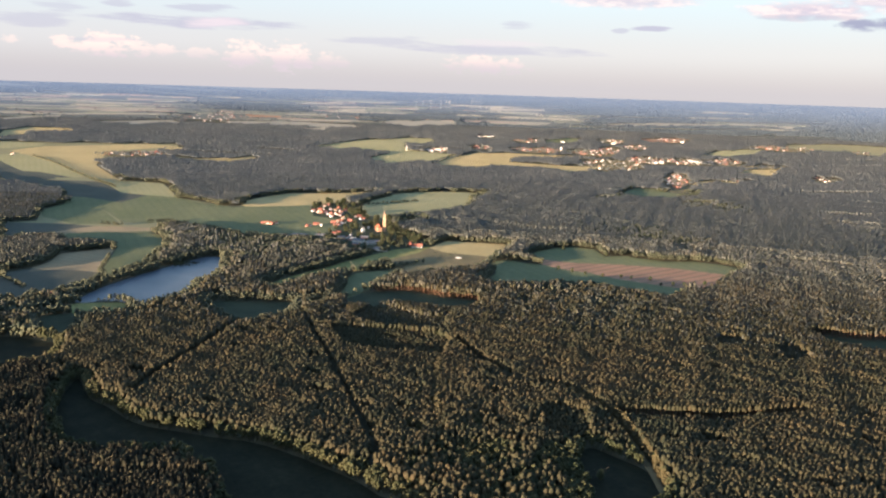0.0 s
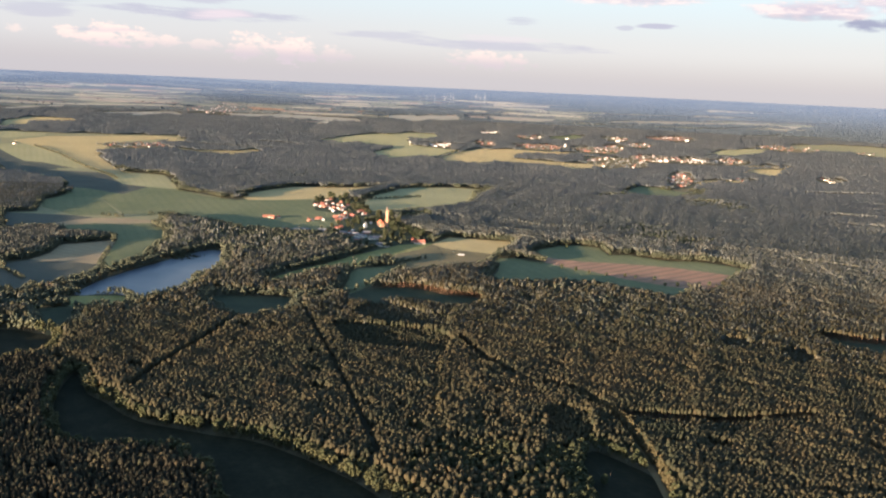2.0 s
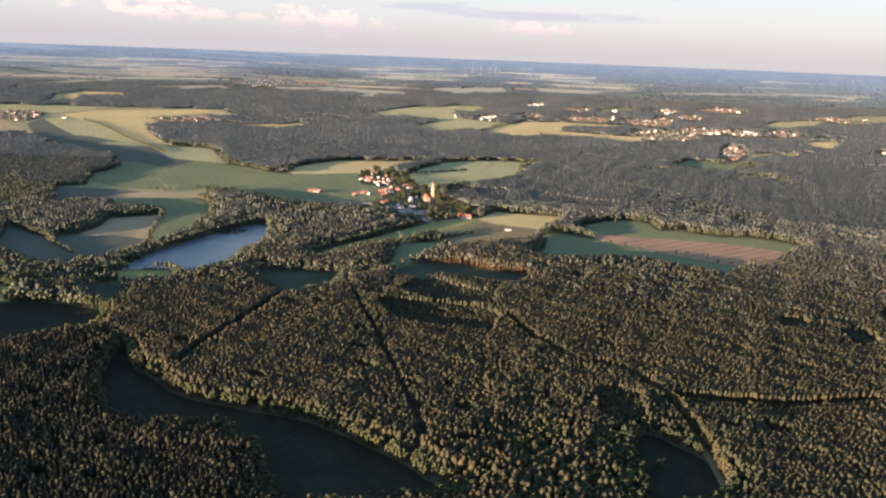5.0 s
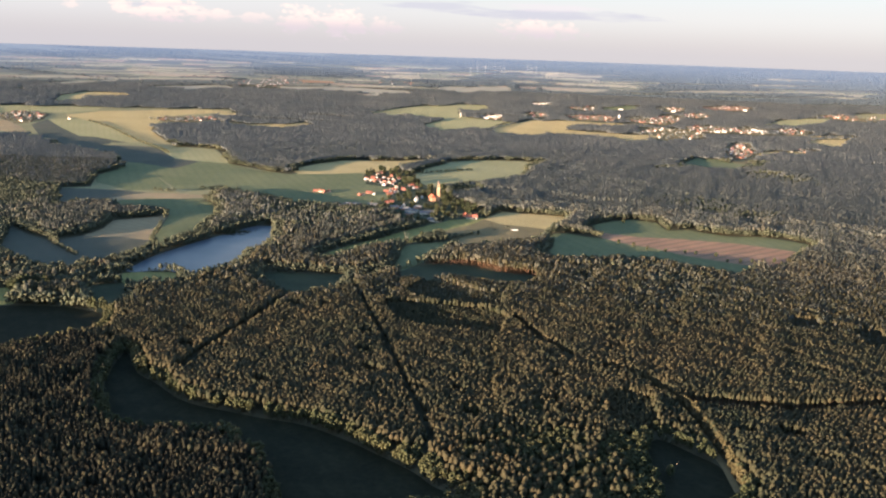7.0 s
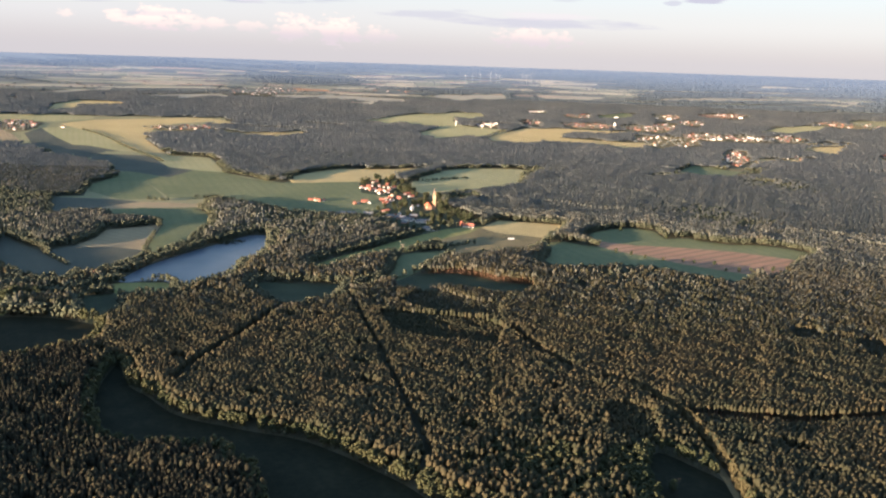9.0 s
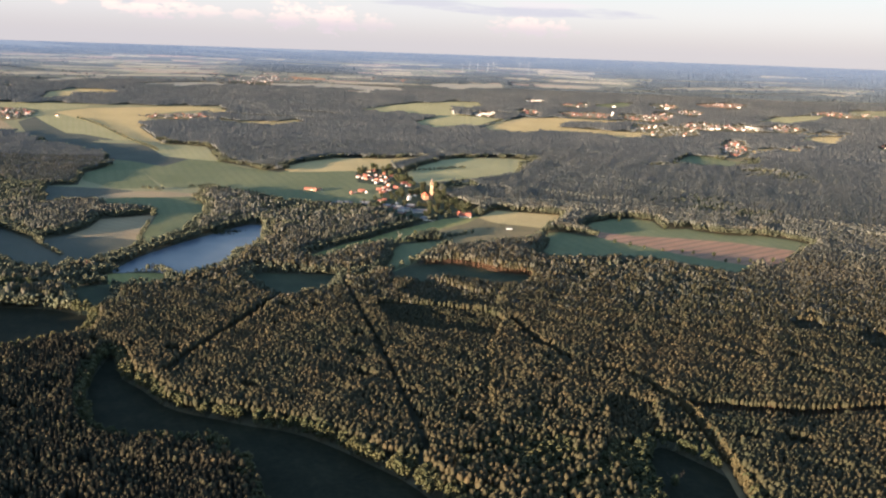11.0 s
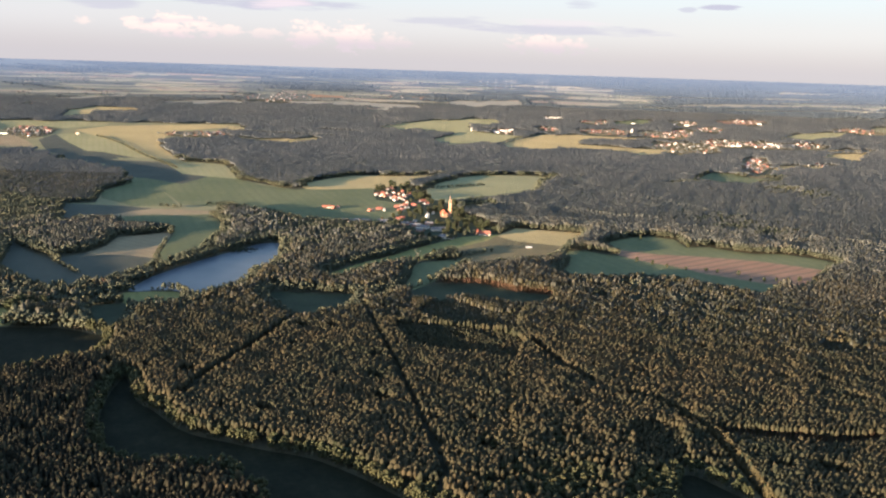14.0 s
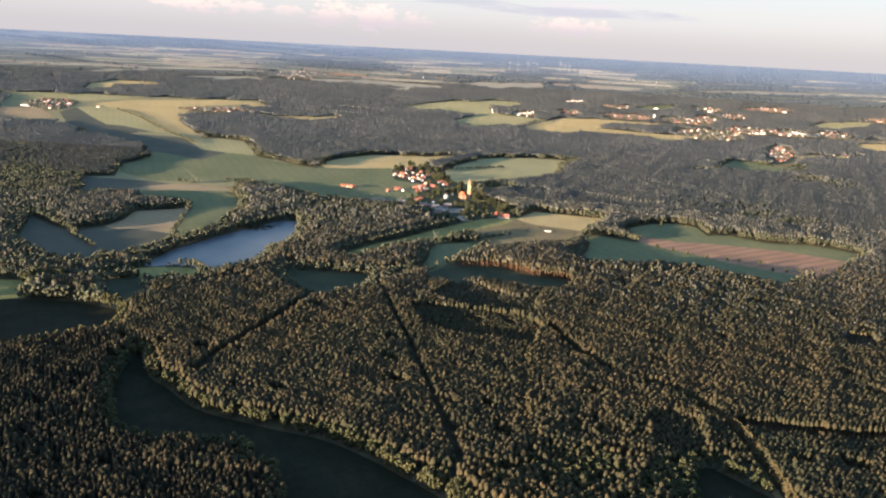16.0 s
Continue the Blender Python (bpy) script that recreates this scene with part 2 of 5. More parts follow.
MAT = {
    "forest_floor": surface("forest_floor", (0.062, 0.060, 0.040), (0.10, 0.092, 0.056), 0.02, grain=0.3),
    # Far land and field colours are greyed and glow: haze is painted in.
    "far_land": surface("far_land", (0.101, 0.114, 0.112), (0.162, 0.164, 0.137), 0.006, grain=0.02, stretch=(0.3, 1, 1), haze_glow=0.065),
    "far_grain": surface("far_grain", (0.280, 0.263, 0.207), (0.347, 0.314, 0.241), 0.006, grain=0.02, haze_glow=0.05),
    "far_grass": surface("far_grass", (0.165, 0.176, 0.138), (0.220, 0.220, 0.165), 0.006, grain=0.02, haze_glow=0.05),
    "far_soil": surface("far_soil", (0.28, 0.21, 0.17), (0.33, 0.25, 0.20), 0.006, grain=0.02, haze_glow=0.06),
    # Deep-shade and sunlit grass: shade and sun are put into these two colours.
    "meadow_deep_shade": surface("meadow_deep_shade", (0.010, 0.012, 0.007), (0.027, 0.027, 0.015), 0.045, grain=0.25, bump=0.5, stripes=(30, 12, (0.014, 0.016, 0.009), 0.4)),
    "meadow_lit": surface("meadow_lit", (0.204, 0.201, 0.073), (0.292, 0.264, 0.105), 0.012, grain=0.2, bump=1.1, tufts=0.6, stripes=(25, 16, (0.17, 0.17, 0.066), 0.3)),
    "crop_green": surface("crop_green", (0.120, 0.138, 0.070), (0.192, 0.194, 0.098), 0.008, grain=0.12, bump=1.1, tufts=0.6, stripes=(25, 18, (0.112, 0.128, 0.068), 0.25)),
    # Crop colour darkened where woods' shadows fall short: shade painted in.
    "crop_shaded": surface("crop_shaded", (0.078, 0.084, 0.066), (0.112, 0.110, 0.084), 0.01, grain=0.12, bump=1.1, tufts=0.6),
    "crop_grey": surface("crop_grey", (0.215, 0.205, 0.112), (0.27, 0.245, 0.135), 0.008, grain=0.12, bump=1.1, tufts=0.6),
    "crop_yellow": surface("crop_yellow", (0.275, 0.258, 0.130), (0.350, 0.316, 0.165), 0.008, grain=0.1, bump=1.1, tufts=0.6, stripes=(25, 15, (0.255, 0.242, 0.112), 0.3)),
    "crop_tan": surface("crop_tan", (0.385, 0.302, 0.138), (0.47, 0.365, 0.175), 0.009, grain=0.1, bump=1.1, tufts=0.6),
    "stubble": surface("stubble", (0.253, 0.198, 0.121), (0.356, 0.276, 0.161), 0.012, grain=0.15, bump=1.1, tufts=0.6, stripes=(60, 14, (0.25, 0.19, 0.115), 0.5)),
    "fallow": surface("fallow", (0.149, 0.127, 0.066), (0.220, 0.174, 0.094), 0.018, grain=0.12, bump=1.1, tufts=0.6),
    # Dark stripes laid along the sun's direction paint in streaks of tree shadow.
    "ploughed": surface("ploughed", (0.280, 0.162, 0.104), (0.375, 0.222, 0.142), 0.02, grain=0.2, bump=1.1, tufts=0.6, stripes=(-48, 17, (0.165, 0.130, 0.080), 0.55)),
    "sand_track": surface("sand_track", (0.20, 0.16, 0.10), (0.28, 0.23, 0.14), 0.05, grain=0.4),
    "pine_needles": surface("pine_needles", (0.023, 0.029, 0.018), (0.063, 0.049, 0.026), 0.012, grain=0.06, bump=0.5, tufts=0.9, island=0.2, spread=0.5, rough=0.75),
    # Needle colours in two steps of painted haze, lighter and greyer.
    "half_hazed_needles": surface("half_hazed_needles", (0.050, 0.056, 0.045), (0.089, 0.079, 0.057), 0.010, grain=0.06, bump=0.3, tufts=0.9, island=0.14, spread=0.4, rough=0.8),
    "hazed_needles": surface("hazed_needles", (0.078, 0.086, 0.075), (0.117, 0.115, 0.098), 0.006, grain=0.05, island=0.08, spread=0.3, rough=0.85),
    # Needle colour darkened to paint in shade over the near west stand.
    "shaded_spruce": surface("shaded_spruce", (0.012, 0.0145, 0.010), (0.029, 0.025, 0.016), 0.012, grain=0.06, bump=0.5, tufts=0.9, island=0.2, spread=0.5, rough=0.8),
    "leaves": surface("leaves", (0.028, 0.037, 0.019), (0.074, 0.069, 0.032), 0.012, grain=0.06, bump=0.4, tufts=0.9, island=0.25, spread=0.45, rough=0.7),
    # Leaf colour lightened and greyed to paint in haze.
    "hazed_leaves": surface("hazed_leaves", (0.046, 0.055, 0.038), (0.084, 0.084, 0.052), 0.012, grain=0.06, bump=0.3, tufts=0.9, island=0.2, spread=0.45, rough=0.75),
    # Darker grass copy that carries forest-edge shade in its colour.
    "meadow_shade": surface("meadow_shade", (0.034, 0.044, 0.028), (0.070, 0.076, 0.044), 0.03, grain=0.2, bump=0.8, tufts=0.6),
    # Canopy colour with the haze of distance mixed into it.
    "hazed_canopy": surface("hazed_canopy", (0.086, 0.095, 0.094), (0.128, 0.129, 0.118), 0.004, grain=0.02, island=0.1, spread=0.45, rough=0.9),
    # Bluish, glowing canopy colour: painted haze on the farthest woods.
    "horizon_canopy": surface("horizon_canopy", (0.040, 0.052, 0.064), (0.056, 0.070, 0.082), 0.004, grain=0.02, island=0.06, rough=0.9, haze_glow=0.065),
    "pine_bark": surface("pine_bark", (0.092, 0.056, 0.036), (0.145, 0.088, 0.058), 0.3, grain=1.5),
    "bare_wood": surface("bare_wood", (0.195, 0.163, 0.124), (0.260, 0.221, 0.169), 0.3, grain=1.5),
    "grey_bark": surface("grey_bark", (0.08, 0.065, 0.045), (0.14, 0.115, 0.085), 0.3, grain=1.5),
    "plaster": surface("plaster", (0.46, 0.42, 0.36), (0.58, 0.54, 0.47), 0.2, grain=1.2),
    "white_plaster": surface("white_plaster", (0.66, 0.64, 0.60), (0.80, 0.78, 0.74), 0.2, grain=1.2),
    "brick": surface("brick", (0.28, 0.16, 0.115), (0.38, 0.22, 0.16), 0.25, grain=1.5),
    "church_render": surface("church_render", (0.45, 0.27, 0.175), (0.54, 0.34, 0.22), 0.2, grain=1.2),
    "red_tiles": surface("red_tiles", (0.225, 0.085, 0.062), (0.31, 0.118, 0.086), 0.12, grain=2.0, rough=0.75),
    "church_tiles": surface("church_tiles", (0.34, 0.105, 0.06), (0.43, 0.14, 0.08), 0.12, grain=2.0, rough=0.75),
    # Leaf colour lightened to paint in sun along two rides.
    "sunlit_leaves": surface("sunlit_leaves", (0.055, 0.050, 0.026), (0.085, 0.070, 0.036), 0.05, grain=0.2, island=0.25, rough=0.75),
    "brown_tiles": surface("brown_tiles", (0.17, 0.085, 0.055), (0.26, 0.13, 0.085), 0.3, grain=2.0, rough=0.7),
    "grey_roof": surface("grey_roof", (0.13, 0.13, 0.135), (0.21, 0.21, 0.215), 0.3, grain=2.0, rough=0.6),
    "copper": surface("copper", (0.26, 0.17, 0.13), (0.34, 0.23, 0.17), 0.4, grain=2.0, rough=0.6),
    "dark_glass": surface("dark_glass", (0.03, 0.035, 0.04), (0.05, 0.055, 0.06), 0.5, rough=0.2),
    "white_metal": surface("white_metal", (0.36, 0.36, 0.36), (0.42, 0.42, 0.41), 0.5, rough=0.5),
}


def water_material():
    m = bpy.data.materials.new("lake_water")
    m.use_nodes = True
    g = Graph(m.node_tree)
    place = g.node("ShaderNodeNewGeometry")
    shade = g.node("ShaderNodeBsdfPrincipled")
    shade.inputs["Base Color"].default_value = (0.072, 0.090, 0.115, 1)
    g.put(shade.inputs["Roughness"], g.math("ADD", 0.26, g.math("MULTIPLY", g.noise(place.outputs["Position"], 0.02, 3.0), 0.2)))
    shade.inputs["IOR"].default_value = 1.33
    b = g.node("ShaderNodeBump")
    b.inputs["Strength"].default_value, b.inputs["Distance"].default_value = 0.15, 0.05
    g.link(g.noise(place.outputs["Position"], 0.5, 3.0), b.inputs["Height"])
    g.link(b.outputs[0], shade.inputs["Normal"])
    g.link(shade.outputs[0], g.node("ShaderNodeOutputMaterial").inputs[0])
    return m


MAT["water"] = water_material()

# ---------------------------------------------------------------- plan of the land
# Outlines in metres, placed to fit the camera's view: x to the east of the start, y ahead of it.
FIELDS = {
    "meadow_brook": ("meadow_deep_shade", [(-301, 709), (-288, 692), (-272, 665), (-253, 649), (-228, 624), (-208, 612), (-182, 604), (-160, 597), (-128, 589), (-98, 571), (-74, 552), (-51, 533), (-36, 515), (-22, 495), (-104, 469), (-122, 492), (-135, 518), (-144, 538), (-154, 549), (-176, 567), (-194, 562), (-209, 563), (-233, 566), (-255, 579), (-281, 624), (-295, 666)]),
    "meadow_west": ("meadow_deep_shade", [(-489, 801), (-458, 819), (-412, 824), (-376, 814), (-360, 806), (-342, 747), (-362, 738), (-374, 716), (-423, 698)]),
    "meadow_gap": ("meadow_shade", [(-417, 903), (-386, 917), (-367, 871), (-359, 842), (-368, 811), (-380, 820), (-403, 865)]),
    "meadow_sunny": ("meadow_lit", [(-548, 866), (-495, 878), (-431, 894), (-435, 879), (-469, 857), (-458, 825), (-502, 796)]),
    "meadow_dam": ("meadow_lit", [(-431, 891), (-425, 918), (-413, 946), (-403, 958), (-376, 965), (-352, 965), (-336, 928), (-344, 922), (-362, 911), (-373, 898), (-407, 932), (-419, 905)]),
    "field_front": ("crop_shaded", [(-552, 1097), (-534, 1131), (-513, 1125), (-478, 1129), (-439, 1120), (-424, 1067), (-431, 1041), (-438, 1010), (-446, 986), (-461, 983), (-498, 1029), (-531, 1065)]),
    "field_stubble": ("stubble", [(-534, 1131), (-528, 1177), (-539, 1235), (-506, 1264), (-481, 1288), (-462, 1211), (-439, 1120), (-478, 1129), (-513, 1125)]),
    "field_corner": ("crop_shaded", [(-651, 1171), (-609, 1131), (-557, 1089), (-521, 1059), (-473, 1019), (-463, 972), (-490, 961), (-508, 961), (-543, 989), (-586, 1026)]),
    "field_teal": ("crop_green", [(-480, 1293), (-496, 1355), (-497, 1391), (-478, 1423), (-455, 1407), (-433, 1361), (-412, 1288), (-407, 1216), (-399, 1166), (-409, 1121), (-418, 1085), (-438, 1120), (-460, 1212)]),
    "field_strip": ("stubble", [(-639, 1372), (-621, 1404), (-605, 1442), (-584, 1470), (-539, 1477), (-485, 1472), (-471, 1447), (-519, 1424), (-563, 1418), (-598, 1393)]),
    "meadow_hook": ("crop_shaded", [(-740, 1485), (-687, 1486), (-623, 1485), (-584, 1470), (-605, 1442), (-621, 1404), (-639, 1372), (-651, 1307)]),
    "meadow_neck": ("crop_green", [(-598, 1393), (-563, 1418), (-519, 1424), (-471, 1447), (-478, 1423), (-497, 1391), (-496, 1355), (-480, 1293), (-491, 1307), (-562, 1309)]),
    "field_grey": ("crop_green", [(-742, 1629), (-741, 1725), (-777, 1831), (-738, 1824), (-659, 1692), (-563, 1526), (-577, 1503), (-623, 1485), (-667, 1524), (-710, 1559)]),
    "meadow_big": ("crop_green", [(-633, 1886), (-564, 1869), (-492, 1791), (-413, 1748), (-380, 1799), (-312, 1802), (-280, 1829), (-246, 1665), (-190, 1632), (-185, 1513), (-213, 1445), (-245, 1416), (-279, 1408), (-319, 1424), (-348, 1472), (-408, 1486), (-457, 1522), (-480, 1548), (-511, 1520), (-557, 1527), (-659, 1692), (-738, 1824), (-643, 1763)]),
    "field_yellow": ("crop_yellow", [(-786, 2063), (-764, 2095), (-720, 2123), (-670, 2104), (-612, 1985), (-564, 1869), (-633, 1886), (-698, 1915)]),
    "field_shade": ("crop_shaded", [(-1250, 2360), (-1256, 2462), (-1154, 2337), (-1057, 2228), (-1013, 2226), (-845, 2129), (-786, 2063), (-698, 1915), (-633, 1886), (-643, 1763), (-738, 1824), (-777, 1831), (-807, 1880), (-896, 1967), (-917, 2029), (-990, 2003), (-1067, 2131), (-1141, 2193)]),
    "field_wedge": ("crop_yellow", [(-1260, 2472), (-1193, 2516), (-1144, 2480), (-1036, 2378), (-908, 2215), (-845, 2129), (-1013, 2226), (-1057, 2228), (-1154, 2337)]),
    "field_long": ("crop_tan", [(-1248, 2563), (-1200, 2678), (-943, 2838), (-845, 2827), (-965, 2696), (-993, 2633), (-958, 2468), (-935, 2387), (-869, 2283), (-785, 2152), (-831, 2135), (-908, 2215), (-1036, 2378), (-1144, 2480), (-1193, 2516)]),
    "field_ribbon": ("crop_yellow", [(-1563, 2615), (-1486, 2660), (-1344, 2725), (-1229, 2744), (-1212, 2686), (-1282, 2597), (-1429, 2558), (-1505, 2516)]),
    "field_orange": ("stubble", [(-1484, 2318), (-1409, 2350), (-1338, 2403), (-1265, 2330), (-1205, 2252), (-1322, 2206), (-1388, 2170)]),
    "field_beige": ("crop_tan", [(-1409, 2803), (-1457, 2957), (-1427, 3056), (-1296, 3097), (-1263, 3050), (-1365, 2963), (-1363, 2858), (-1378, 2777)]),
    "field_glade": ("crop_tan", [(-810, 2588), (-787, 2621), (-730, 2596), (-624, 2635), (-584, 2685), (-536, 2631), (-618, 2544), (-709, 2522), (-767, 2534)]),
    "field_chip": ("crop_tan", [(-889, 2795), (-817, 2811), (-805, 2739), (-845, 2722)]),
    "field_village": ("crop_tan", [(-425, 1820), (-384, 1935), (-346, 1998), (-223, 2027), (-177, 2074), (-148, 2072), (-190, 1947), (-218, 1873), (-268, 1815), (-352, 1773), (-394, 1761)]),
    "meadow_church": ("crop_yellow", [(-173, 1793), (-157, 1910), (-110, 2042), (-61, 2100), (31, 2119), (93, 2106), (61, 1975), (45, 1847), (4, 1771), (-38, 1708), (-79, 1662), (-105, 1655), (-142, 1694)]),
    "meadow_nook": ("meadow_shade", [(-89, 1625), (-40, 1672), (-35, 1640), (-74, 1572)]),
    "meadow_far": ("crop_yellow", [(-440, 2966), (-362, 3088), (-292, 3168), (-158, 3252), (-58, 3266), (-33, 3171), (-150, 3083), (-122, 2971), (-174, 2866), (-232, 2913), (-343, 2931)]),
    "field_works": ("crop_yellow", [(-238, 2738), (-160, 2934), (-122, 2971), (-60, 2923), (3, 2901), (50, 2888), (-27, 2725), (-63, 2704), (-128, 2653), (-210, 2652)]),
    "field_town": ("crop_tan", [(-49, 2662), (21, 2820), (94, 2936), (204, 2961), (328, 2937), (472, 2939), (453, 2876), (322, 2875), (231, 2845), (191, 2766), (273, 2737), (386, 2704), (469, 2708), (421, 2614), (365, 2552), (321, 2573), (279, 2629), (216, 2648), (134, 2629), (36, 2606)]),
    "meadow_hamlet": ("crop_green", [(405, 2070), (447, 2219), (494, 2313), (548, 2305), (558, 2261), (579, 2237), (632, 2249), (595, 2147), (520, 2105)]),
    "field_slip": ("crop_tan", [(667, 2410), (703, 2462), (769, 2462), (849, 2482), (846, 2445), (737, 2402), (670, 2392)]),
    "field_east": ("crop_tan", [(841, 2597), (904, 2695), (1021, 2707), (1006, 2654), (936, 2559), (879, 2572)]),
    "field_band": ("crop_tan", [(899, 2769), (1045, 2772), (1062, 2731), (911, 2717)]),
    "field_lime": ("crop_yellow", [(841, 2980), (922, 3074), (991, 3132), (1105, 3140), (1043, 3011), (932, 2942), (863, 2946)]),
    "field_rim": ("crop_grey", [(1214, 3247), (1379, 3277), (1488, 3247), (1607, 3158), (1433, 2954), (1410, 3070), (1291, 3110), (1213, 3163)]),
    "field_mint": ("crop_green", [(367, 3305), (457, 3380), (510, 3345), (458, 3237), (358, 3218)]),
    "field_rust": ("ploughed", [(712, 3376), (876, 3424), (911, 3384), (847, 3306), (728, 3306)]),
    "field_rose": ("ploughed", [(-845, 3751), (-706, 3792), (-681, 3706), (-800, 3675)]),
    "meadow_green": ("meadow_lit", [(-218, 1075), (-200, 1119), (-184, 1152), (-160, 1189), (-136, 1239), (-109, 1285), (-72, 1345), (-22, 1380), (-16, 1358), (-37, 1322), (-68, 1277), (-80, 1243), (-101, 1191), (-128, 1163), (-159, 1126), (-186, 1079), (-203, 1040)]),
    "field_ripe": ("crop_tan", [(-22, 1366), (-3, 1413), (6, 1435), (39, 1428), (101, 1418), (110, 1410), (93, 1351), (77, 1305), (45, 1319), (4, 1331)]),
    "field_bare": ("fallow", [(-80, 1243), (-68, 1277), (-37, 1322), (-22, 1366), (4, 1331), (45, 1319), (77, 1305), (68, 1263), (41, 1201), (3, 1193), (-26, 1163), (-47, 1148)]),
    "meadow_teal": ("crop_green", [(72, 1275), (99, 1285), (121, 1266), (144, 1260), (178, 1226), (206, 1210), (221, 1193), (236, 1176), (273, 1152), (303, 1134), (327, 1132), (276, 1058), (249, 1080), (220, 1097), (191, 1125), (156, 1121), (120, 1104), (71, 1092), (52, 1113), (73, 1191), (73, 1245)]),
    "field_ploughed": ("ploughed", [(133, 1309), (149, 1300), (194, 1281), (256, 1279), (330, 1265), (370, 1244), (403, 1226), (351, 1125), (319, 1093), (327, 1132), (303, 1134), (273, 1152), (236, 1176), (221, 1193), (206, 1210), (178, 1226), (144, 1260)]),
    "meadow_verge": ("crop_green", [(126, 1315), (148, 1368), (177, 1397), (213, 1414), (241, 1397), (247, 1338), (282, 1349), (302, 1329), (334, 1311), (376, 1320), (410, 1300), (432, 1278), (424, 1244), (403, 1226), (370, 1244), (330, 1265), (256, 1279), (194, 1281), (149, 1300), (133, 1309)]),
    "meadow_inlet": ("crop_green", [(-118, 1155), (-85, 1183), (-56, 1193), (-60, 1161), (-79, 1105), (-93, 1061), (-116, 1016), (-141, 1003), (-143, 968), (-122, 1041), (-120, 1100)]),
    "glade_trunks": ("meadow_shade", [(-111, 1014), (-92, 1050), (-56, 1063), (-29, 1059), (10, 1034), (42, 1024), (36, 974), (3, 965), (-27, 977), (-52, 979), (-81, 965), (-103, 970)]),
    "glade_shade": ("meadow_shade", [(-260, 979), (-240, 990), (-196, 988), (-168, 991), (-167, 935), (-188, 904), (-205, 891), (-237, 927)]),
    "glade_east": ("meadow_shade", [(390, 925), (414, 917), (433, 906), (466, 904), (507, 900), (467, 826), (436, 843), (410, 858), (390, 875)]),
    "glade_lone": ("meadow_deep_shade", [(108, 598), (129, 577), (141, 561), (143, 540), (140, 511), (94, 489), (98, 522), (95, 550), (96, 572)]),
    "glade_sand": ("crop_tan", [(340, 2060), (386, 2084), (380, 2053), (335, 2030)]),
    "field_reach": ("far_grain", [(-1339, 3277), (-1060, 3461), (-990, 3388), (-1131, 3284)]),
    "field_streak": ("far_grain", [(-1654, 3191), (-1465, 3424), (-1440, 3326), (-1618, 3161)]),
    "field_sweep": ("far_grain", [(-875, 3512), (-625, 3600), (-348, 3577), (-352, 3458), (-602, 3469), (-816, 3450)]),
    "field_fleck": ("far_grain", [(-544, 3407), (-459, 3471), (-459, 3372), (-519, 3351)]),
    "field_plain": ("far_grain", [(-254, 3750), (24, 3831), (47, 3694), (-110, 3600), (-244, 3611)]),
    "field_thread": ("far_grain", [(167, 3867), (446, 3835), (417, 3776), (186, 3763)]),
    "field_line": ("far_grain", [(629, 3812), (849, 3877), (1194, 3853), (1150, 3799), (737, 3775)]),
    "field_dash": ("far_grain", [(1372, 3791), (1462, 3793), (1426, 3709), (1370, 3724)]),
}
RIDES = {
    "ride_dark": (4.0, [(-157, 954), (-125, 849), (-99, 769), (-82, 709), (-70, 669), (-56, 618), (-46, 583), (-38, 556)]),
    "ride_pale": (5.5, [(-2, 765), (-3, 686), (1, 596)]),
    "ride_west": (7.0, [(-206, 874), (-223, 774), (-235, 706), (-238, 664)]),
    "ride_diag": (7, [(17, 835), (42, 769), (59, 736)]),
    "road": (8, [(144, 528), (144, 563), (141, 606), (135, 650), (120, 683), (108, 699), (88, 714)]),
    "ride_east": (11, [(136, 657), (174, 654), (212, 650), (253, 659), (286, 668)]),
    "ride_far": (12, [(503, 1332), (557, 1318), (592, 1282), (629, 1241), (666, 1203)]),
    "ride_rim": (16, [(747, 1790), (794, 1741), (855, 1711), (912, 1669)]),
    "dam_track": (4, [(-432, 885), (-423, 913), (-416, 935), (-407, 954)]),
}
LAKE = [(-408, 966), (-408, 990), (-406, 1029), (-394, 1080), (-379, 1129), (-359, 1183), (-339, 1234), (-321, 1242), (-310, 1229), (-294, 1140), (-291, 1100), (-303, 1072), (-300, 999), (-319, 964), (-328, 950), (-355, 971), (-379, 972), (-396, 962)]
VILLAGE = [(-251, 1452), (-245, 1528), (-246, 1665), (-270, 1789), (-252, 1863), (-205, 1860), (-158, 1797), (-105, 1655), (-83, 1545), (-23, 1433), (-22, 1380), (-72, 1350), (-109, 1289), (-138, 1291), (-161, 1386), (-208, 1409), (-244, 1411)]
YOUNG = [(0.66, [(-113, 872), (-62, 871), (-13, 864), (10, 837), (3, 783), (-22, 787), (-62, 794), (-93, 809)]), (0.66, [(-74, 973), (-44, 951), (-14, 923), (8, 933), (3, 866), (-29, 868), (-63, 876), (-96, 906)]), (0.74, [(78, 655), (97, 666), (113, 652), (111, 609), (95, 598), (79, 604)]), (0.6, [(278, 875), (306, 882), (301, 850), (273, 839)]), (0.6, [(325, 845), (353, 854), (352, 808), (324, 797)]), (0.85, [(138, 656), (142, 622), (145, 563), (154, 565), (161, 606), (179, 618), (218, 623), (249, 655), (211, 648), (173, 652)]), (0.85, [(132, 644), (121, 653), (111, 604), (132, 581), (142, 564), (138, 603)]), (0.78, [(-35, 1633), (24, 1642), (30, 1617), (25, 1541), (-25, 1541)]), (0.78, [(64, 1619), (123, 1597), (167, 1555), (236, 1555), (227, 1484), (166, 1465), (115, 1501), (66, 1540)])]
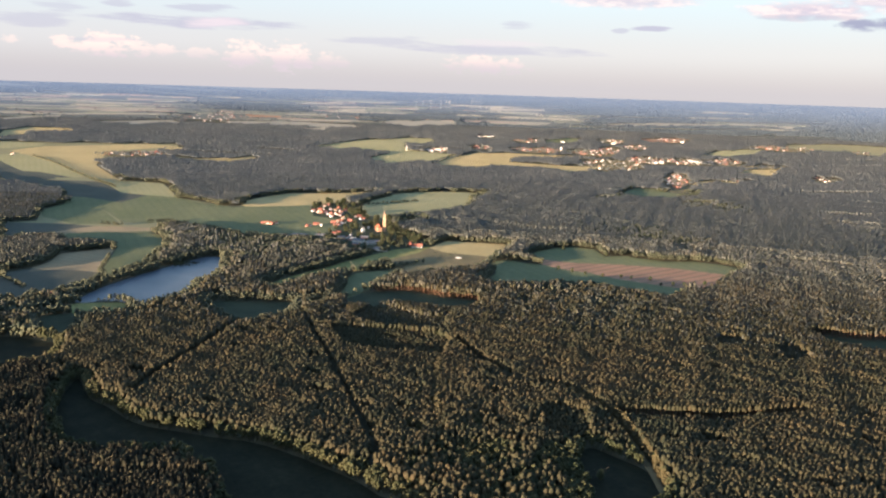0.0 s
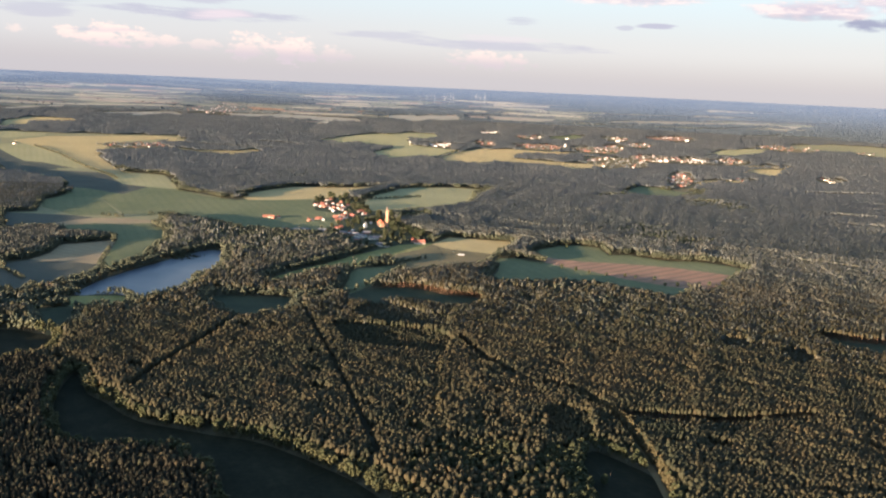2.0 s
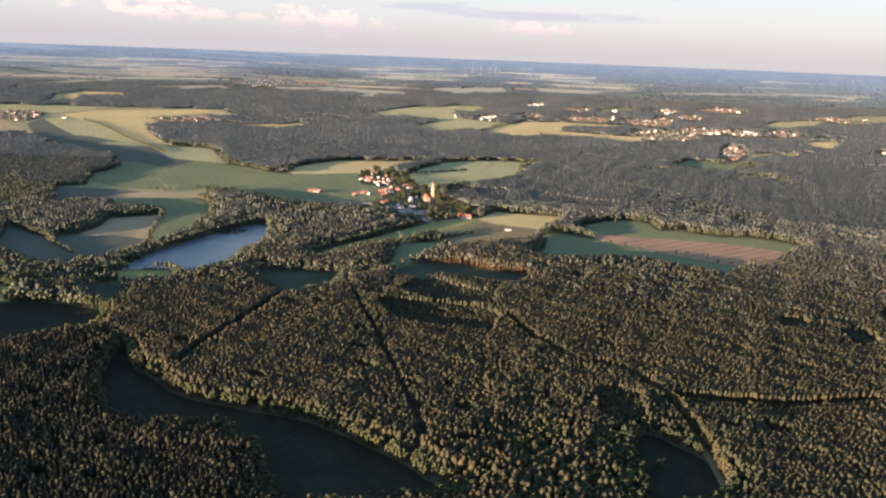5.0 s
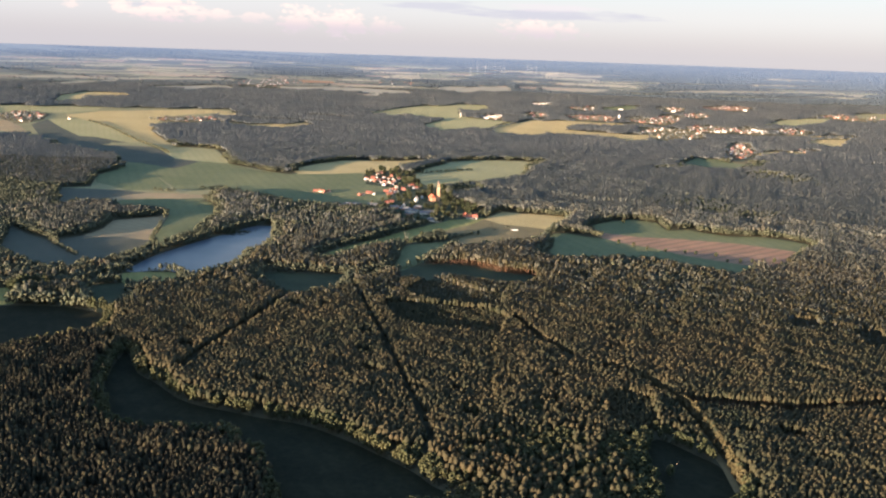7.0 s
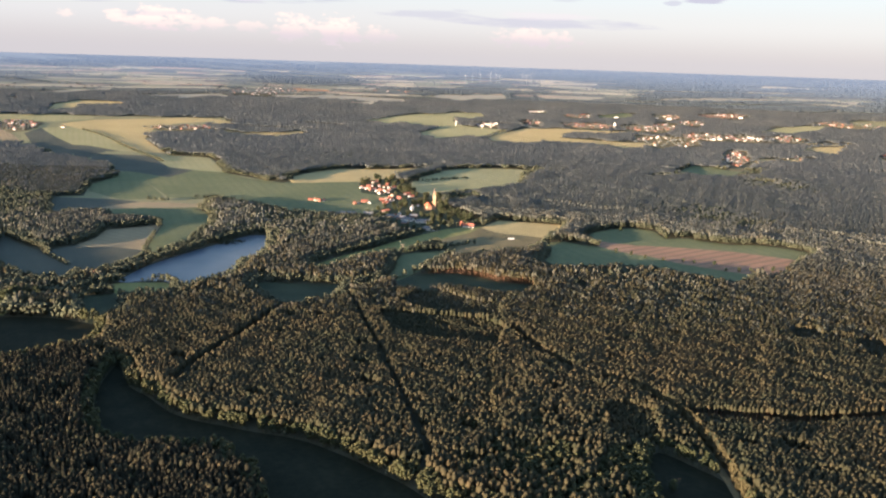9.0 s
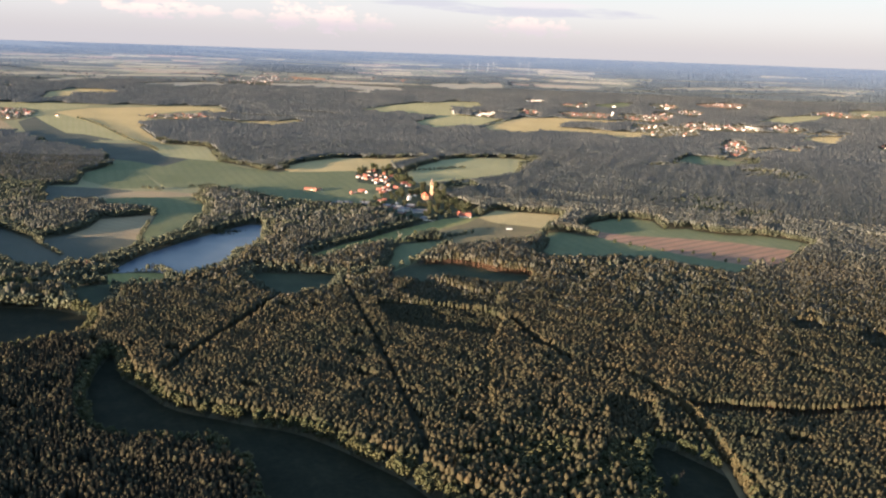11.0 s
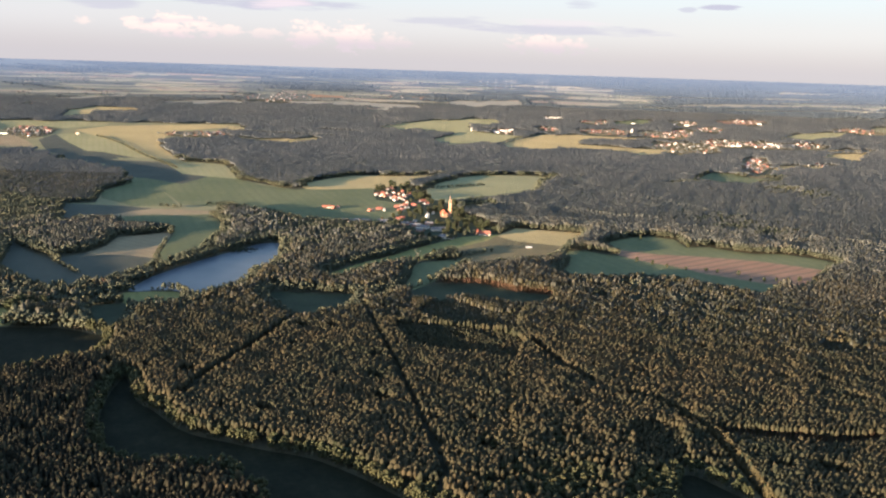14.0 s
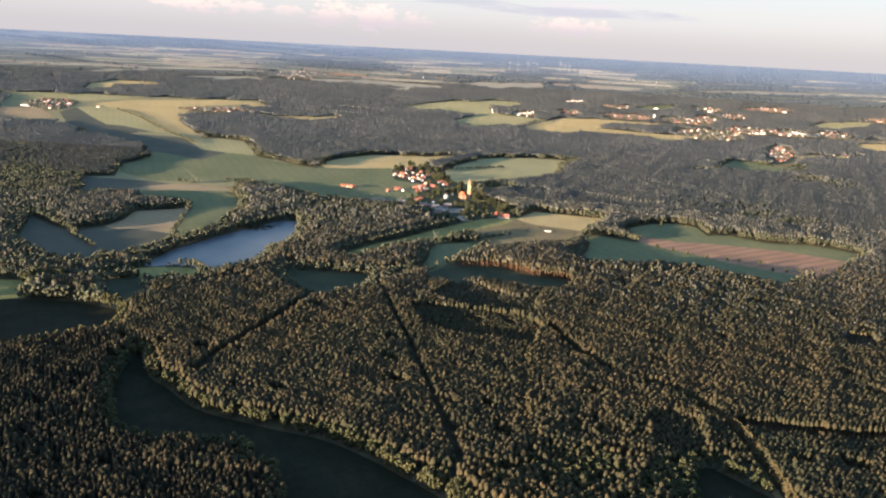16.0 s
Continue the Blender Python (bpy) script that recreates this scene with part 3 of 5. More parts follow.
# Outline of the stand whose trees get the shade-darkened colour.
SHADED_STAND = [(-483, 751), (-392, 750), (-325, 716), (-287, 646), (-263, 602), (-217, 584), (-183, 584), (-152, 554), (-126, 495), (-118, 439), (-281, 421)]
OLD_STAND = [(42, 1029), (10, 1039), (-30, 1065), (-57, 1071), (-38, 1122), (18, 1133), (87, 1122), (159, 1143), (149, 1070), (83, 1058)]
FARMLAND = [(-1569, 2625), (-1234, 2755), (-863, 2873), (-841, 2815), (-954, 2458), (-935, 2387), (-780, 2140), (-670, 2116), (-559, 1861), (-413, 1748), (-272, 1839), (-213, 1445), (-320, 1409), (-408, 1486), (-483, 1515), (-467, 1437), (-519, 1397), (-513, 1362), (-624, 1350), (-674, 1353), (-740, 1485), (-697, 1509), (-745, 1636), (-739, 1734), (-807, 1880), (-900, 1976), (-1006, 2021), (-1141, 2193), (-1287, 2148)]
CLUSTERS = [
    ("village", (-1338, 2481), (57, 98), 34, 0.6),
    ("village", (-923, 2627), (92, 46), 34, 0.35),
    ("hamlet", (634, 2442), (29, 143), 34, 0.45),
    ("town", (302, 3046), (85, 53), 36, 0.25),
    ("town", (495, 3017), (85, 65), 30, 0.3),
    ("town", (292, 3276), (46, 44), 16, 0.25),
    ("town", (120, 3072), (35, 54), 14, 0.5),
    ("town", (662, 3160), (45, 49), 16, 0.6),
    ("town", (603, 3302), (47, 52), 14, 0.6),
    ("town", (841, 3362), (70, 46), 14, 0.6),
    ("town", (646, 2860), (70, 61), 26, 0.6),
    ("town", (765, 2842), (52, 60), 20, 0.7),
    ("town", (885, 2833), (45, 60), 16, 0.6),
    ("town", (509, 2748), (88, 104), 22, 0.8),
    ("town", (558, 3079), (40, 67), 10, 0.5),
    ("works", (-30, 2982), (34, 52), 9, 0.9),
    ("works", (147, 3361), (34, 30), 6, 1.0),
    ("village", (-920, 3602), (146, 121), 40, 0.7),
    ("village", (1186, 3159), (98, 56), 18, 0.5),
    ("farm", (800, 2476), (26, 20), 8, 0.7),
    ("farm", (-1635, 3045), (11, 22), 4, 0.8),
    ("village", (-446, 3797), (97, 37), 8, 0.7),
    ("farm", (1068, 2505), (38, 33), 5, 0.8),
    ("farm", (1414, 3057), (26, 29), 5, 0.7),
    ("village", (1153, 3189), (47, 45), 8, 0.6),
]
RED_HOUSES = [(-253, 1730), (-245, 1748), (-243, 1797), (-237, 1816), (-229, 1714), (-217, 1703), (-214, 1741), (-211, 1774), (-198, 1708), (-209, 1668), (-202, 1685), (-236, 1705), (-194, 1739), (-198, 1584), (-193, 1598), (-186, 1606), (-185, 1562), (-190, 1554), (-166, 1659), (-160, 1668), (-150, 1636), (-319, 1558), (-310, 1554), (-302, 1550), (-295, 1558), (-238, 1536), (-233, 1543), (-225, 1558), (-182, 1469), (-176, 1482), (-187, 1640), (-171, 1610)]
WHITE_HOUSES = [(-244, 1710), (-222, 1687), (-197, 1672), (-178, 1582), (-131, 1539), (-153, 1454), (-156, 1432), (-215, 1548), (-225, 1754), (-116, 1392), (-243, 1718), (-238, 1750), (-209, 1697), (-204, 1729), (-212, 1660), (-189, 1573), (-183, 1581), (-155, 1635), (-255, 1722)]
GREY_HOUSES = [(-254, 1425), (-245, 1427), (-235, 1429), (-227, 1436), (-202, 1442), (-146, 1414), (-135, 1402), (-129, 1434), (-111, 1388), (-137, 1377), (-94, 1331), (-166, 1425)]
# The last two blocks stand for unidentified white specks near the horizon.
WHITE_BLOCKS = [(878, 2948), (892, 2949), (901, 2927), (914, 2916), (654, 2804), (675, 2808), (777, 2855), (789, 2834), (796, 2812), (836, 2839), (836, 2828), (-48, 2951), (-30, 2982), (-15, 2973), (-4, 3015), (-59, 2974), (122, 3340), (139, 3360), (157, 3349), (170, 3367), (-114, 3811), (603, 3246), (422, 3258), (562, 3268), (867, 3308), (-533, 4698), (-346, 4331)]
HEDGES = [[(-1144, 2480), (-1036, 2378), (-908, 2215), (-822, 2112), (-739, 1998)], [(-196, 1836), (-167, 1964), (-134, 2110)], [(-162, 1837), (-90, 1894), (-53, 1923)], [(-46, 2697), (4, 2816), (49, 2925), (98, 3066)], [(213, 2829), (318, 2839), (402, 2820)], [(-553, 1087), (-524, 1057), (-491, 1021)], [(-513, 1527), (-480, 1548), (-459, 1528)], [(-580, 1496), (-543, 1487)], [(-96, 1180), (-65, 1220), (-42, 1232)], [(-64, 1209), (-27, 1254)], [(-416, 901), (-406, 916), (-393, 921)], [(-495, 903), (-482, 924), (-444, 907)]]
NAVE = (-112, 1514)
TOWER = (-102, 1517)
WHITE_CHAPEL = (-137, 1497)
LAKE_HOUSE = (-435, 969)
WHITE_HALL = (-1376, 2414)
FARMHOUSE = (-1211, 2496)
STACK = (-130, 2955)
TOWN_TOWER = (389, 3036)
GRANGE = (-40, 1366)
HEAPS = [(-11, 1328), (-3, 1308), (4, 1335), (12, 1316), (-6, 1287), (18, 1334)]
TARPAULIN = (23, 1289)
DEAD_TREE = (-119, 1182)
REED_A = (-347, 1193)
REED_B = (-353, 1181)
# The last four trees are added to throw shadow streaks over the field.
ROW_TREES = [(242, 1184), (255, 1180), (279, 1172), (286, 1142), (302, 1142), (318, 1148), (331, 1145), (347, 1154), (162, 1226), (180, 1212), (196, 1199), (218, 1189)]
POPLARS = [(-484, 868), (-478, 865), (-474, 881), (-467, 885), (-457, 884), (-477, 874)]
LONE_TREES = [(107, 544), (-414, 962), (-460, 905), (-435, 908), (-453, 926), (249, 1338), (189, 1382), (-103, 1219)]
TURBINES = [(-145, 4188), (-114, 4197), (-78, 4208), (-32, 4221), (-6, 4229), (10, 4233), (114, 4261), (135, 4266), (156, 4271)]


def land(x, y):
    """The height of the land: a flat plain, bent up far out to fit the horizon in the camera's view."""
    r = np.maximum(np.hypot(x, y) - 2300.0, 0.0)
    return 206.0 * (r / 2600.0) ** 1.3


def rounded(points, steps=4):
    """A closed Catmull-Rom outline."""
    p, out = np.array(points, float), []
    n = len(p)
    for i in range(n):
        a, b, c, d = p[i - 1], p[i], p[(i + 1) % n], p[(i + 2) % n]
        for k in range(steps):
            t = k / steps
            out.append(0.5 * (2 * b + (c - a) * t + (2 * a - 5 * b + 4 * c - d) * t * t + (3 * b - a - 3 * c + d) * t ** 3))
    return np.array(out)


def inside(points, x, y):
    """Which of the places lie in the outline."""
    p = np.asarray(points, float)
    hit = np.zeros(x.shape, bool)
    for (xa, ya), (xb, yb) in zip(p, np.roll(p, -1, 0)):
        if ya != yb:
            hit ^= ((ya > y) != (yb > y)) & (x < (xb - xa) * (y - ya) / (yb - ya) + xa)
    return hit


def near_line(points, x, y):
    """The distance of the places from an open line."""
    best = np.full(x.shape, 1e9)
    for (xa, ya), (xb, yb) in zip(points, points[1:]):
        dx, dy = xb - xa, yb - ya
        t = np.clip(((x - xa) * dx + (y - ya) * dy) / (dx * dx + dy * dy), 0, 1)
        best = np.minimum(best, np.hypot(x - xa - t * dx, y - ya - t * dy))
    return best


def mesh_object(name, verts, faces, materials, slots=None):
    data = bpy.data.meshes.new(name)
    data.from_pydata([tuple(v) for v in verts], [], [tuple(f) for f in faces])
    for m in materials:
        data.materials.append(m)
    if slots is not None:
        data.polygons.foreach_set("material_index", np.asarray(slots, np.int32))
    data.update()
    return new(name, data)


def ring_sheet(name, rings, material, label, centre=False):
    """A sheet of land in rings round the start, between the given distances."""
    count = 180
    turn = np.arange(count) * 2 * np.pi / count
    verts = []
    for r in rings:
        x, y = r * np.sin(turn), r * np.cos(turn)
        verts += list(zip(x, y, land(x, y)))
    faces = []
    for i, k in itertools.product(range(len(rings) - 1), range(count)):
        n = (k + 1) % count
        faces.append((i * count + k, i * count + n, (i + 1) * count + n, (i + 1) * count + k))
    if centre:
        verts.append((0.0, 0.0, 0.0))
        faces += [(k, len(verts) - 1, (k + 1) % count) for k in range(count)]
    ob = mesh_object(name, verts, faces, [material])
    for p in ob.data.polygons:
        p.use_smooth = True
    return tagged(ob, label, name, kind="structure")


ring_sheet("ground", np.r_[5.0, np.arange(100, 2300, 100), np.arange(2300, 3661, 40)], MAT["forest_floor"],
           "wide plain of dark forest floor", True)
ring_sheet("backdrop", np.r_[np.arange(3660, 4901, 40)], MAT["far_land"], "farmland of the far plain up to the horizon, haze painted as glow")


def slab(name, points, lift, material, label, category="field", kind="structure"):
    """A low sheet of crop, grass or water that follows the land, with a rim down to it."""
    bm = bmesh.new()
    vs = [bm.verts.new((x, y, 0)) for x, y in points]
    bm.faces.new(vs)
    bmesh.ops.triangulate(bm, faces=bm.faces[:], ngon_method="EAR_CLIP")
    p = np.asarray(points, float)
    if np.hypot(*p.T).max() > 2250:
        for axis in (0, 1):
            for at in np.arange(p[:, axis].min() + 30, p[:, axis].max(), 80):
                normal = (1, 0, 0) if axis == 0 else (0, 1, 0)
                co = (float(at), 0, 0) if axis == 0 else (0, float(at), 0)
                bmesh.ops.bisect_plane(bm, geom=bm.verts[:] + bm.edges[:] + bm.faces[:], plane_co=co, plane_no=normal)
    bm.normal_update()
    for f in bm.faces:
        if f.normal.z < 0:
            f.normal_flip()
    rim = [e for e in bm.edges if e.is_boundary]
    down = {}
    for v in bm.verts:
        v.co.z = float(land(v.co.x, v.co.y)) + lift
    for e in rim:
        for v in e.verts:
            if v not in down:
                down[v] = bm.verts.new((v.co.x, v.co.y, v.co.z - lift - 0.6))
        a, b = e.verts
        bm.faces.new((a, b, down[b], down[a]))
    data = bpy.data.meshes.new(name)
    bm.to_mesh(data)
    bm.free()
    data.materials.append(material)
    return tagged(new(name, data), label, category, kind=kind)


LOOKS = {
    "meadow_shade": "mown green meadow with forest-edge shade put into its colour",
    "meadow_deep_shade": "mown grass clearing among forest edges, shade put into its colour", "meadow_lit": "bright green mown meadow in evening sun",
    "crop_green": "even green field of young crop", "crop_grey": "grey-green field of ripening crop", "crop_shaded": "olive field of low crop, colour darkened for shade",
    "crop_yellow": "yellow-green field of grain", "crop_tan": "pale tan field of ripe grain",
    "stubble": "tan stubble field with faint rows", "fallow": "brown and olive fallow field",
    "ploughed": "reddish bare field with painted tree-shadow streaks", "far_grain": "pale distant grain field", "far_grass": "grey-green distant meadow",
    "far_soil": "reddish distant bare field",
}
SOFT = ("meadow_brook", "meadow_west", "meadow_dam", "meadow_inlet", "glade_shade", "glade_lone", "glade_trunks")
OPEN = [np.array(FARMLAND, float)]
slab("farmland", OPEN[0], 0.06, MAT["crop_grey"], "grassy margins between open fields", "field")
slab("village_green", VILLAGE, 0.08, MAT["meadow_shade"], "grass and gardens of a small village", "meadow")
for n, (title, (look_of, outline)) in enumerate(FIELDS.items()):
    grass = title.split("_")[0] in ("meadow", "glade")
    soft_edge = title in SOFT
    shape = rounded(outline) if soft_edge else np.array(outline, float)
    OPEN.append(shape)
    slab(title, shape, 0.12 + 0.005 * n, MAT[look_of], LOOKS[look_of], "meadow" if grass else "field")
for _, (cx, cy), (wide, deep), _, _ in CLUSTERS:
    r = math.hypot(cx, cy)
    if r > 3400:
        continue
    ring = []
    for k in range(18):
        a = k * math.pi / 9
        swell = (1.4 if wide < 30 else 1.15) + 0.2 * math.sin(3 * a + cx) + 0.12 * math.sin(5 * a + cy)
        across, out = wide * swell * math.cos(a), deep * swell * math.sin(a)
        ring.append((cx + (across * cy + out * cx) / r, cy + (out * cy - across * cx) / r))
    slab("gardens", ring, 0.1, MAT["fallow"], "gardens and yards between distant houses", "garden")
shore = rounded(LAKE, 5)
OPEN.append(shore)
slab("lake", shore, 0.3, MAT["water"], "small lake with dark still water reflecting the sky", "lake")
for title, (width, line) in RIDES.items():
    p = np.array(line, float)
    way = np.gradient(p, axis=0)
    side = np.stack([-way[:, 1], way[:, 0]], 1) / np.linalg.norm(way, axis=1)[:, None] * (width * 0.28)
    slab(title, np.r_[p + side, (p - side)[::-1]], 0.45, MAT["sand_track" if title == "dam_track" else "fallow"],
         "sandy track along the lake shore" if title == "dam_track" else "sandy forest track between rows of pines", "track")

# ---------------------------------------------------------------- trees
rng = np.random.default_rng(7)


def clump(centre, size, squash=0.8, ragged=1.0):
    """An uneven eight-sided tuft of foliage."""
    axes = np.array([(1, 0, 0), (0, 1, 0), (-1, 0, 0), (0, -1, 0), (0, 0, 1), (0, 0, -1)], float)
    v = axes * (0.97 + ragged * rng.uniform(-0.32, 0.33, (6, 1))) + ragged * rng.normal(0, 0.16, (6, 3))
    turn = rng.uniform(0, 6.28)
    c, s = np.cos(turn), np.sin(turn)
    v = v @ np.array([(c, s, 0), (-s, c, 0), (0, 0, 1)])
    v[:, 2] *= squash
    f = [(0, 1, 4), (1, 2, 4), (2, 3, 4), (3, 0, 4), (1, 0, 5), (2, 1, 5), (3, 2, 5), (0, 3, 5)]
    return v * size + centre, np.array(f)


def trunk(height, width, sides=3):
    a = np.arange(sides) * 2 * np.pi / sides
    low = np.stack([np.cos(a) * width, np.sin(a) * width, 0 * a - 0.5], 1)
    high = np.stack([np.cos(a) * width * 0.5, np.sin(a) * width * 0.5, 0 * a + height], 1)
    f = []
    for k in range(sides):
        n = (k + 1) % sides
        f += [(k, n, sides + n), (k, sides + n, sides + k)]
    return np.r_[low, high], np.array(f)


def gathered(pieces):
    verts, faces, at = [], [], 0
    for v, f in pieces:
        verts.append(v)
        faces.append(f + at)
        at += len(v)
    return np.concatenate(verts), np.concatenate(faces)


def crown(sides, levels, tip, wide, ragged=0.24):
    """An uneven closed head of needles: rings of (height, width) under a tip."""
    verts, faces = [], []
    lean = rng.normal(0, 0.10 * wide, 2)
    for n, (z, r) in enumerate(levels):
        for k in range(sides):
            a = 2 * math.pi * (k + 0.5 * (n % 2) + rng.uniform(-0.22, 0.22)) / sides
            q = r * wide * rng.uniform(1 - 1.1 * ragged, 1 + ragged)
            verts.append((math.cos(a) * q + lean[0] * z, math.sin(a) * q + lean[1] * z, z + rng.normal(0, 0.018)))
    for n in range(len(levels) - 1):
        for k in range(sides):
            a, b = n * sides + k, n * sides + (k + 1) % sides
            c, d = a + sides, b + sides
            faces += [(a, b, c), (b, d, c)] if n % 2 == 0 else [(a, d, c), (a, b, d)]
    verts.append((lean[0], lean[1], tip + rng.normal(0, 0.015)))
    last = (len(levels) - 1) * sides
    faces += [(last + k, last + (k + 1) % sides, len(verts) - 1) for k in range(sides)]
    return np.array(verts), np.array(faces)


def pine(detail):
    """A tall pine: a bare trunk below a rounded, ragged cone of needles. Height 1."""
    if detail == "near":
        head = crown(5, [(0.48, 0.60), (0.71, 1.05), (0.90, 0.66)], 0.99, 0.146, 0.28)
    elif detail == "middle":
        head = crown(5, [(0.60, 1.05), (0.86, 0.74)], 0.99, 0.143, 0.28)
    else:
        head = crown(5, [(0.52, 1.0)], 0.98, 0.215, 0.30)
    return head, trunk(0.7, 0.015)


def edge_pine():
    """A pine of the forest's rim, bare to two thirds of its height. Height 1."""
    return crown(5, [(0.60, 0.85), (0.78, 0.85)], 1.0, 0.130, 0.30), trunk(0.8, 0.022)


def broadleaf(clumps):
    """A round-headed leaf tree with a wide, uneven crown. Height 1."""
    parts = []
    for k in range(clumps):
        t = (k + 0.5) / clumps
        a = k * 2.4 + rng.uniform(-0.5, 0.5)
        ring = math.sqrt(max(0.0, 1 - (2 * t - 0.95) ** 2))
        r = 0.30 * ring * rng.uniform(0.6, 1.0)
        parts.append(clump((math.cos(a) * r, math.sin(a) * r, 0.28 + 0.56 * t), rng.uniform(0.13, 0.20) * (9.0 / clumps) ** 0.36, 0.85))
    v, f = gathered(parts)
    return (v, f), trunk(0.6, 0.02)


def wood(name, kinds, x, y, height, wide, materials, label, with_trunks=True, tone=None, smooth=False):
    """Many trees of the given kinds at the given places, as one mesh of stuff."""
    n = len(x)
    if n == 0:
        return None
    base = land(x, y)
    turn = rng.uniform(0, 2 * np.pi, n)
    c, s = np.cos(turn), np.sin(turn)
    kind = rng.integers(0, len(kinds), n)
    tone = rng.uniform(0, 1, n) if tone is None else tone
    all_v, all_f, all_s, all_t, at = [], [], [], [], 0
    for k, (crown, stem) in enumerate(kinds):
        mine = np.flatnonzero(kind == k)
        for slot, (v, f) in enumerate((crown, stem) if with_trunks else (crown,)):
            w = (height * wide)[mine, None]
            px = (v[None, :, 0] * c[mine, None] - v[None, :, 1] * s[mine, None]) * w + x[mine, None]
            py = (v[None, :, 0] * s[mine, None] + v[None, :, 1] * c[mine, None]) * w + y[mine, None]
            pz = v[None, :, 2] * height[mine, None] + base[mine, None]
            all_v.append(np.stack([px, py, pz], -1).reshape(-1, 3))
            all_f.append((f[None] + (np.arange(len(mine)) * len(v))[:, None, None] + at).reshape(-1, 3))
            all_s.append(np.full(len(mine) * len(f), slot))
            all_t.append(np.repeat(tone[mine], len(v)))
            at += len(mine) * len(v)
    v, f = np.concatenate(all_v), np.concatenate(all_f)
    data = bpy.data.meshes.new(name)
    data.vertices.add(len(v))
    data.vertices.foreach_set("co", v.astype(np.float32).ravel())
    data.loops.add(len(f) * 3)
    data.loops.foreach_set("vertex_index", f.astype(np.int32).ravel())
    data.polygons.add(len(f))
    data.polygons.foreach_set("loop_start", np.arange(0, len(f) * 3, 3, dtype=np.int32))
    for m in materials:
        data.materials.append(m)
    data.polygons.foreach_set("material_index", np.concatenate(all_s).astype(np.int32))
    data.attributes.new("tone", "FLOAT", "POINT").data.foreach_set("value", np.concatenate(all_t).astype(np.float32))
    if smooth:
        data.polygons.foreach_set("use_smooth", np.ones(len(f), bool))
    data.update(calc_edges=True)
    return tagged(new(name, data), label, "forest", kind="stuff")


def scatter(r0, r1, gap, jitter=0.36, left=-37.0, right=29.8):
    """Places on a jittered grid within a sector of the map."""
    xs = np.arange(-r1, r1, gap)
    ys = np.arange(r0 * 0.6, r1 + gap, gap * 0.9)
    x, y = np.meshgrid(xs, ys)
    x = x + (np.arange(len(ys)) % 2)[:, None] * gap / 2
    x, y = x.ravel() + rng.normal(0, jitter * gap * 0.6, x.size), y.ravel() + rng.normal(0, jitter * gap * 0.6, x.size)
    r, a = np.hypot(x, y), np.degrees(np.arctan2(x, y))
    keep = (r >= r0) & (r < r1) & (a > left) & (a < right)
    return x[keep], y[keep]


def waves(x, y, size, seed):
    """Slow random waves over the map, -1 to 1."""
    out, r = 0.0, np.random.default_rng(seed)
    for _ in range(6):
        a, p = r.uniform(0, 6.28), r.uniform(0, 6.28)
        k = 2 * np.pi / (size * r.uniform(0.6, 1.6))
        out = out + np.sin((x * np.cos(a) + y * np.sin(a)) * k + p)
    return out / 3.2


def stands(x, y):
    """Older and younger blocks of the managed woods beyond the near forest, as a share of the usual height."""
    far = np.hypot(x, y) > 1250
    old, young = waves(x * 0.7, y * 0.55, 150, 95) > 0.42, waves(x * 0.7, y * 0.5, 170, 96) > 0.55
    return np.where(far & young, 0.9, np.where(far & old, 1.07, 1.0))


def free_of_fields(x, y):
    keep = np.ones(x.shape, bool)
    # Wood edges far from the start wander in and out of the field outlines.
    loose = np.clip((np.hypot(x, y) - 1250) / 1000, 0, 1)
    x, y = x + loose * (9 * waves(x, y, 95, 91) + 5 * waves(x, y, 33, 92)), y + loose * (24 * waves(x, y, 110, 93) + 12 * waves(x, y, 40, 94))
    for shape in OPEN:
        low, high = shape.min(0) - 1, shape.max(0) + 1
        near = np.flatnonzero((x > low[0]) & (x < high[0]) & (y > low[1]) & (y < high[1]))
        if len(near):
            keep[near] &= ~inside(shape, x[near], y[near])
    for width, line in RIDES.values():
        keep &= near_line(line, x, y) > width / 2 + 0.5
    keep &= ~inside(VILLAGE, x, y)
    for kind, (cx, cy), (wide, deep), _, _ in CLUSTERS:
        r = math.hypot(cx, cy)
        wide = wide * (1.25 if kind == "hamlet" else 1.0)
        out, across = ((x - cx) * cx + (y - cy) * cy) / r, ((x - cx) * cy - (y - cy) * cx) / r
        keep &= (across / (wide * 1.1)) ** 2 + (out / np.where(out < 0, deep * 1.1 + 60, deep * 1.1)) ** 2 > 1
    return keep


BARE = [np.array(FIELDS[k][1], float).mean(0) for k in ("glade_trunks", "glade_east")]


def edge_distance(x, y):
    """How far the places stand from the near meadows and the lake, roughly."""
    d = np.full(x.shape, 1e9)
    for shape in OPEN:
        middle = shape.mean(0)
        if np.hypot(*middle) < 2400 and min(np.hypot(*(b - middle)) for b in BARE) > 25:
            d = np.minimum(d, near_line(np.r_[shape, shape[:1]], x, y))
    return d


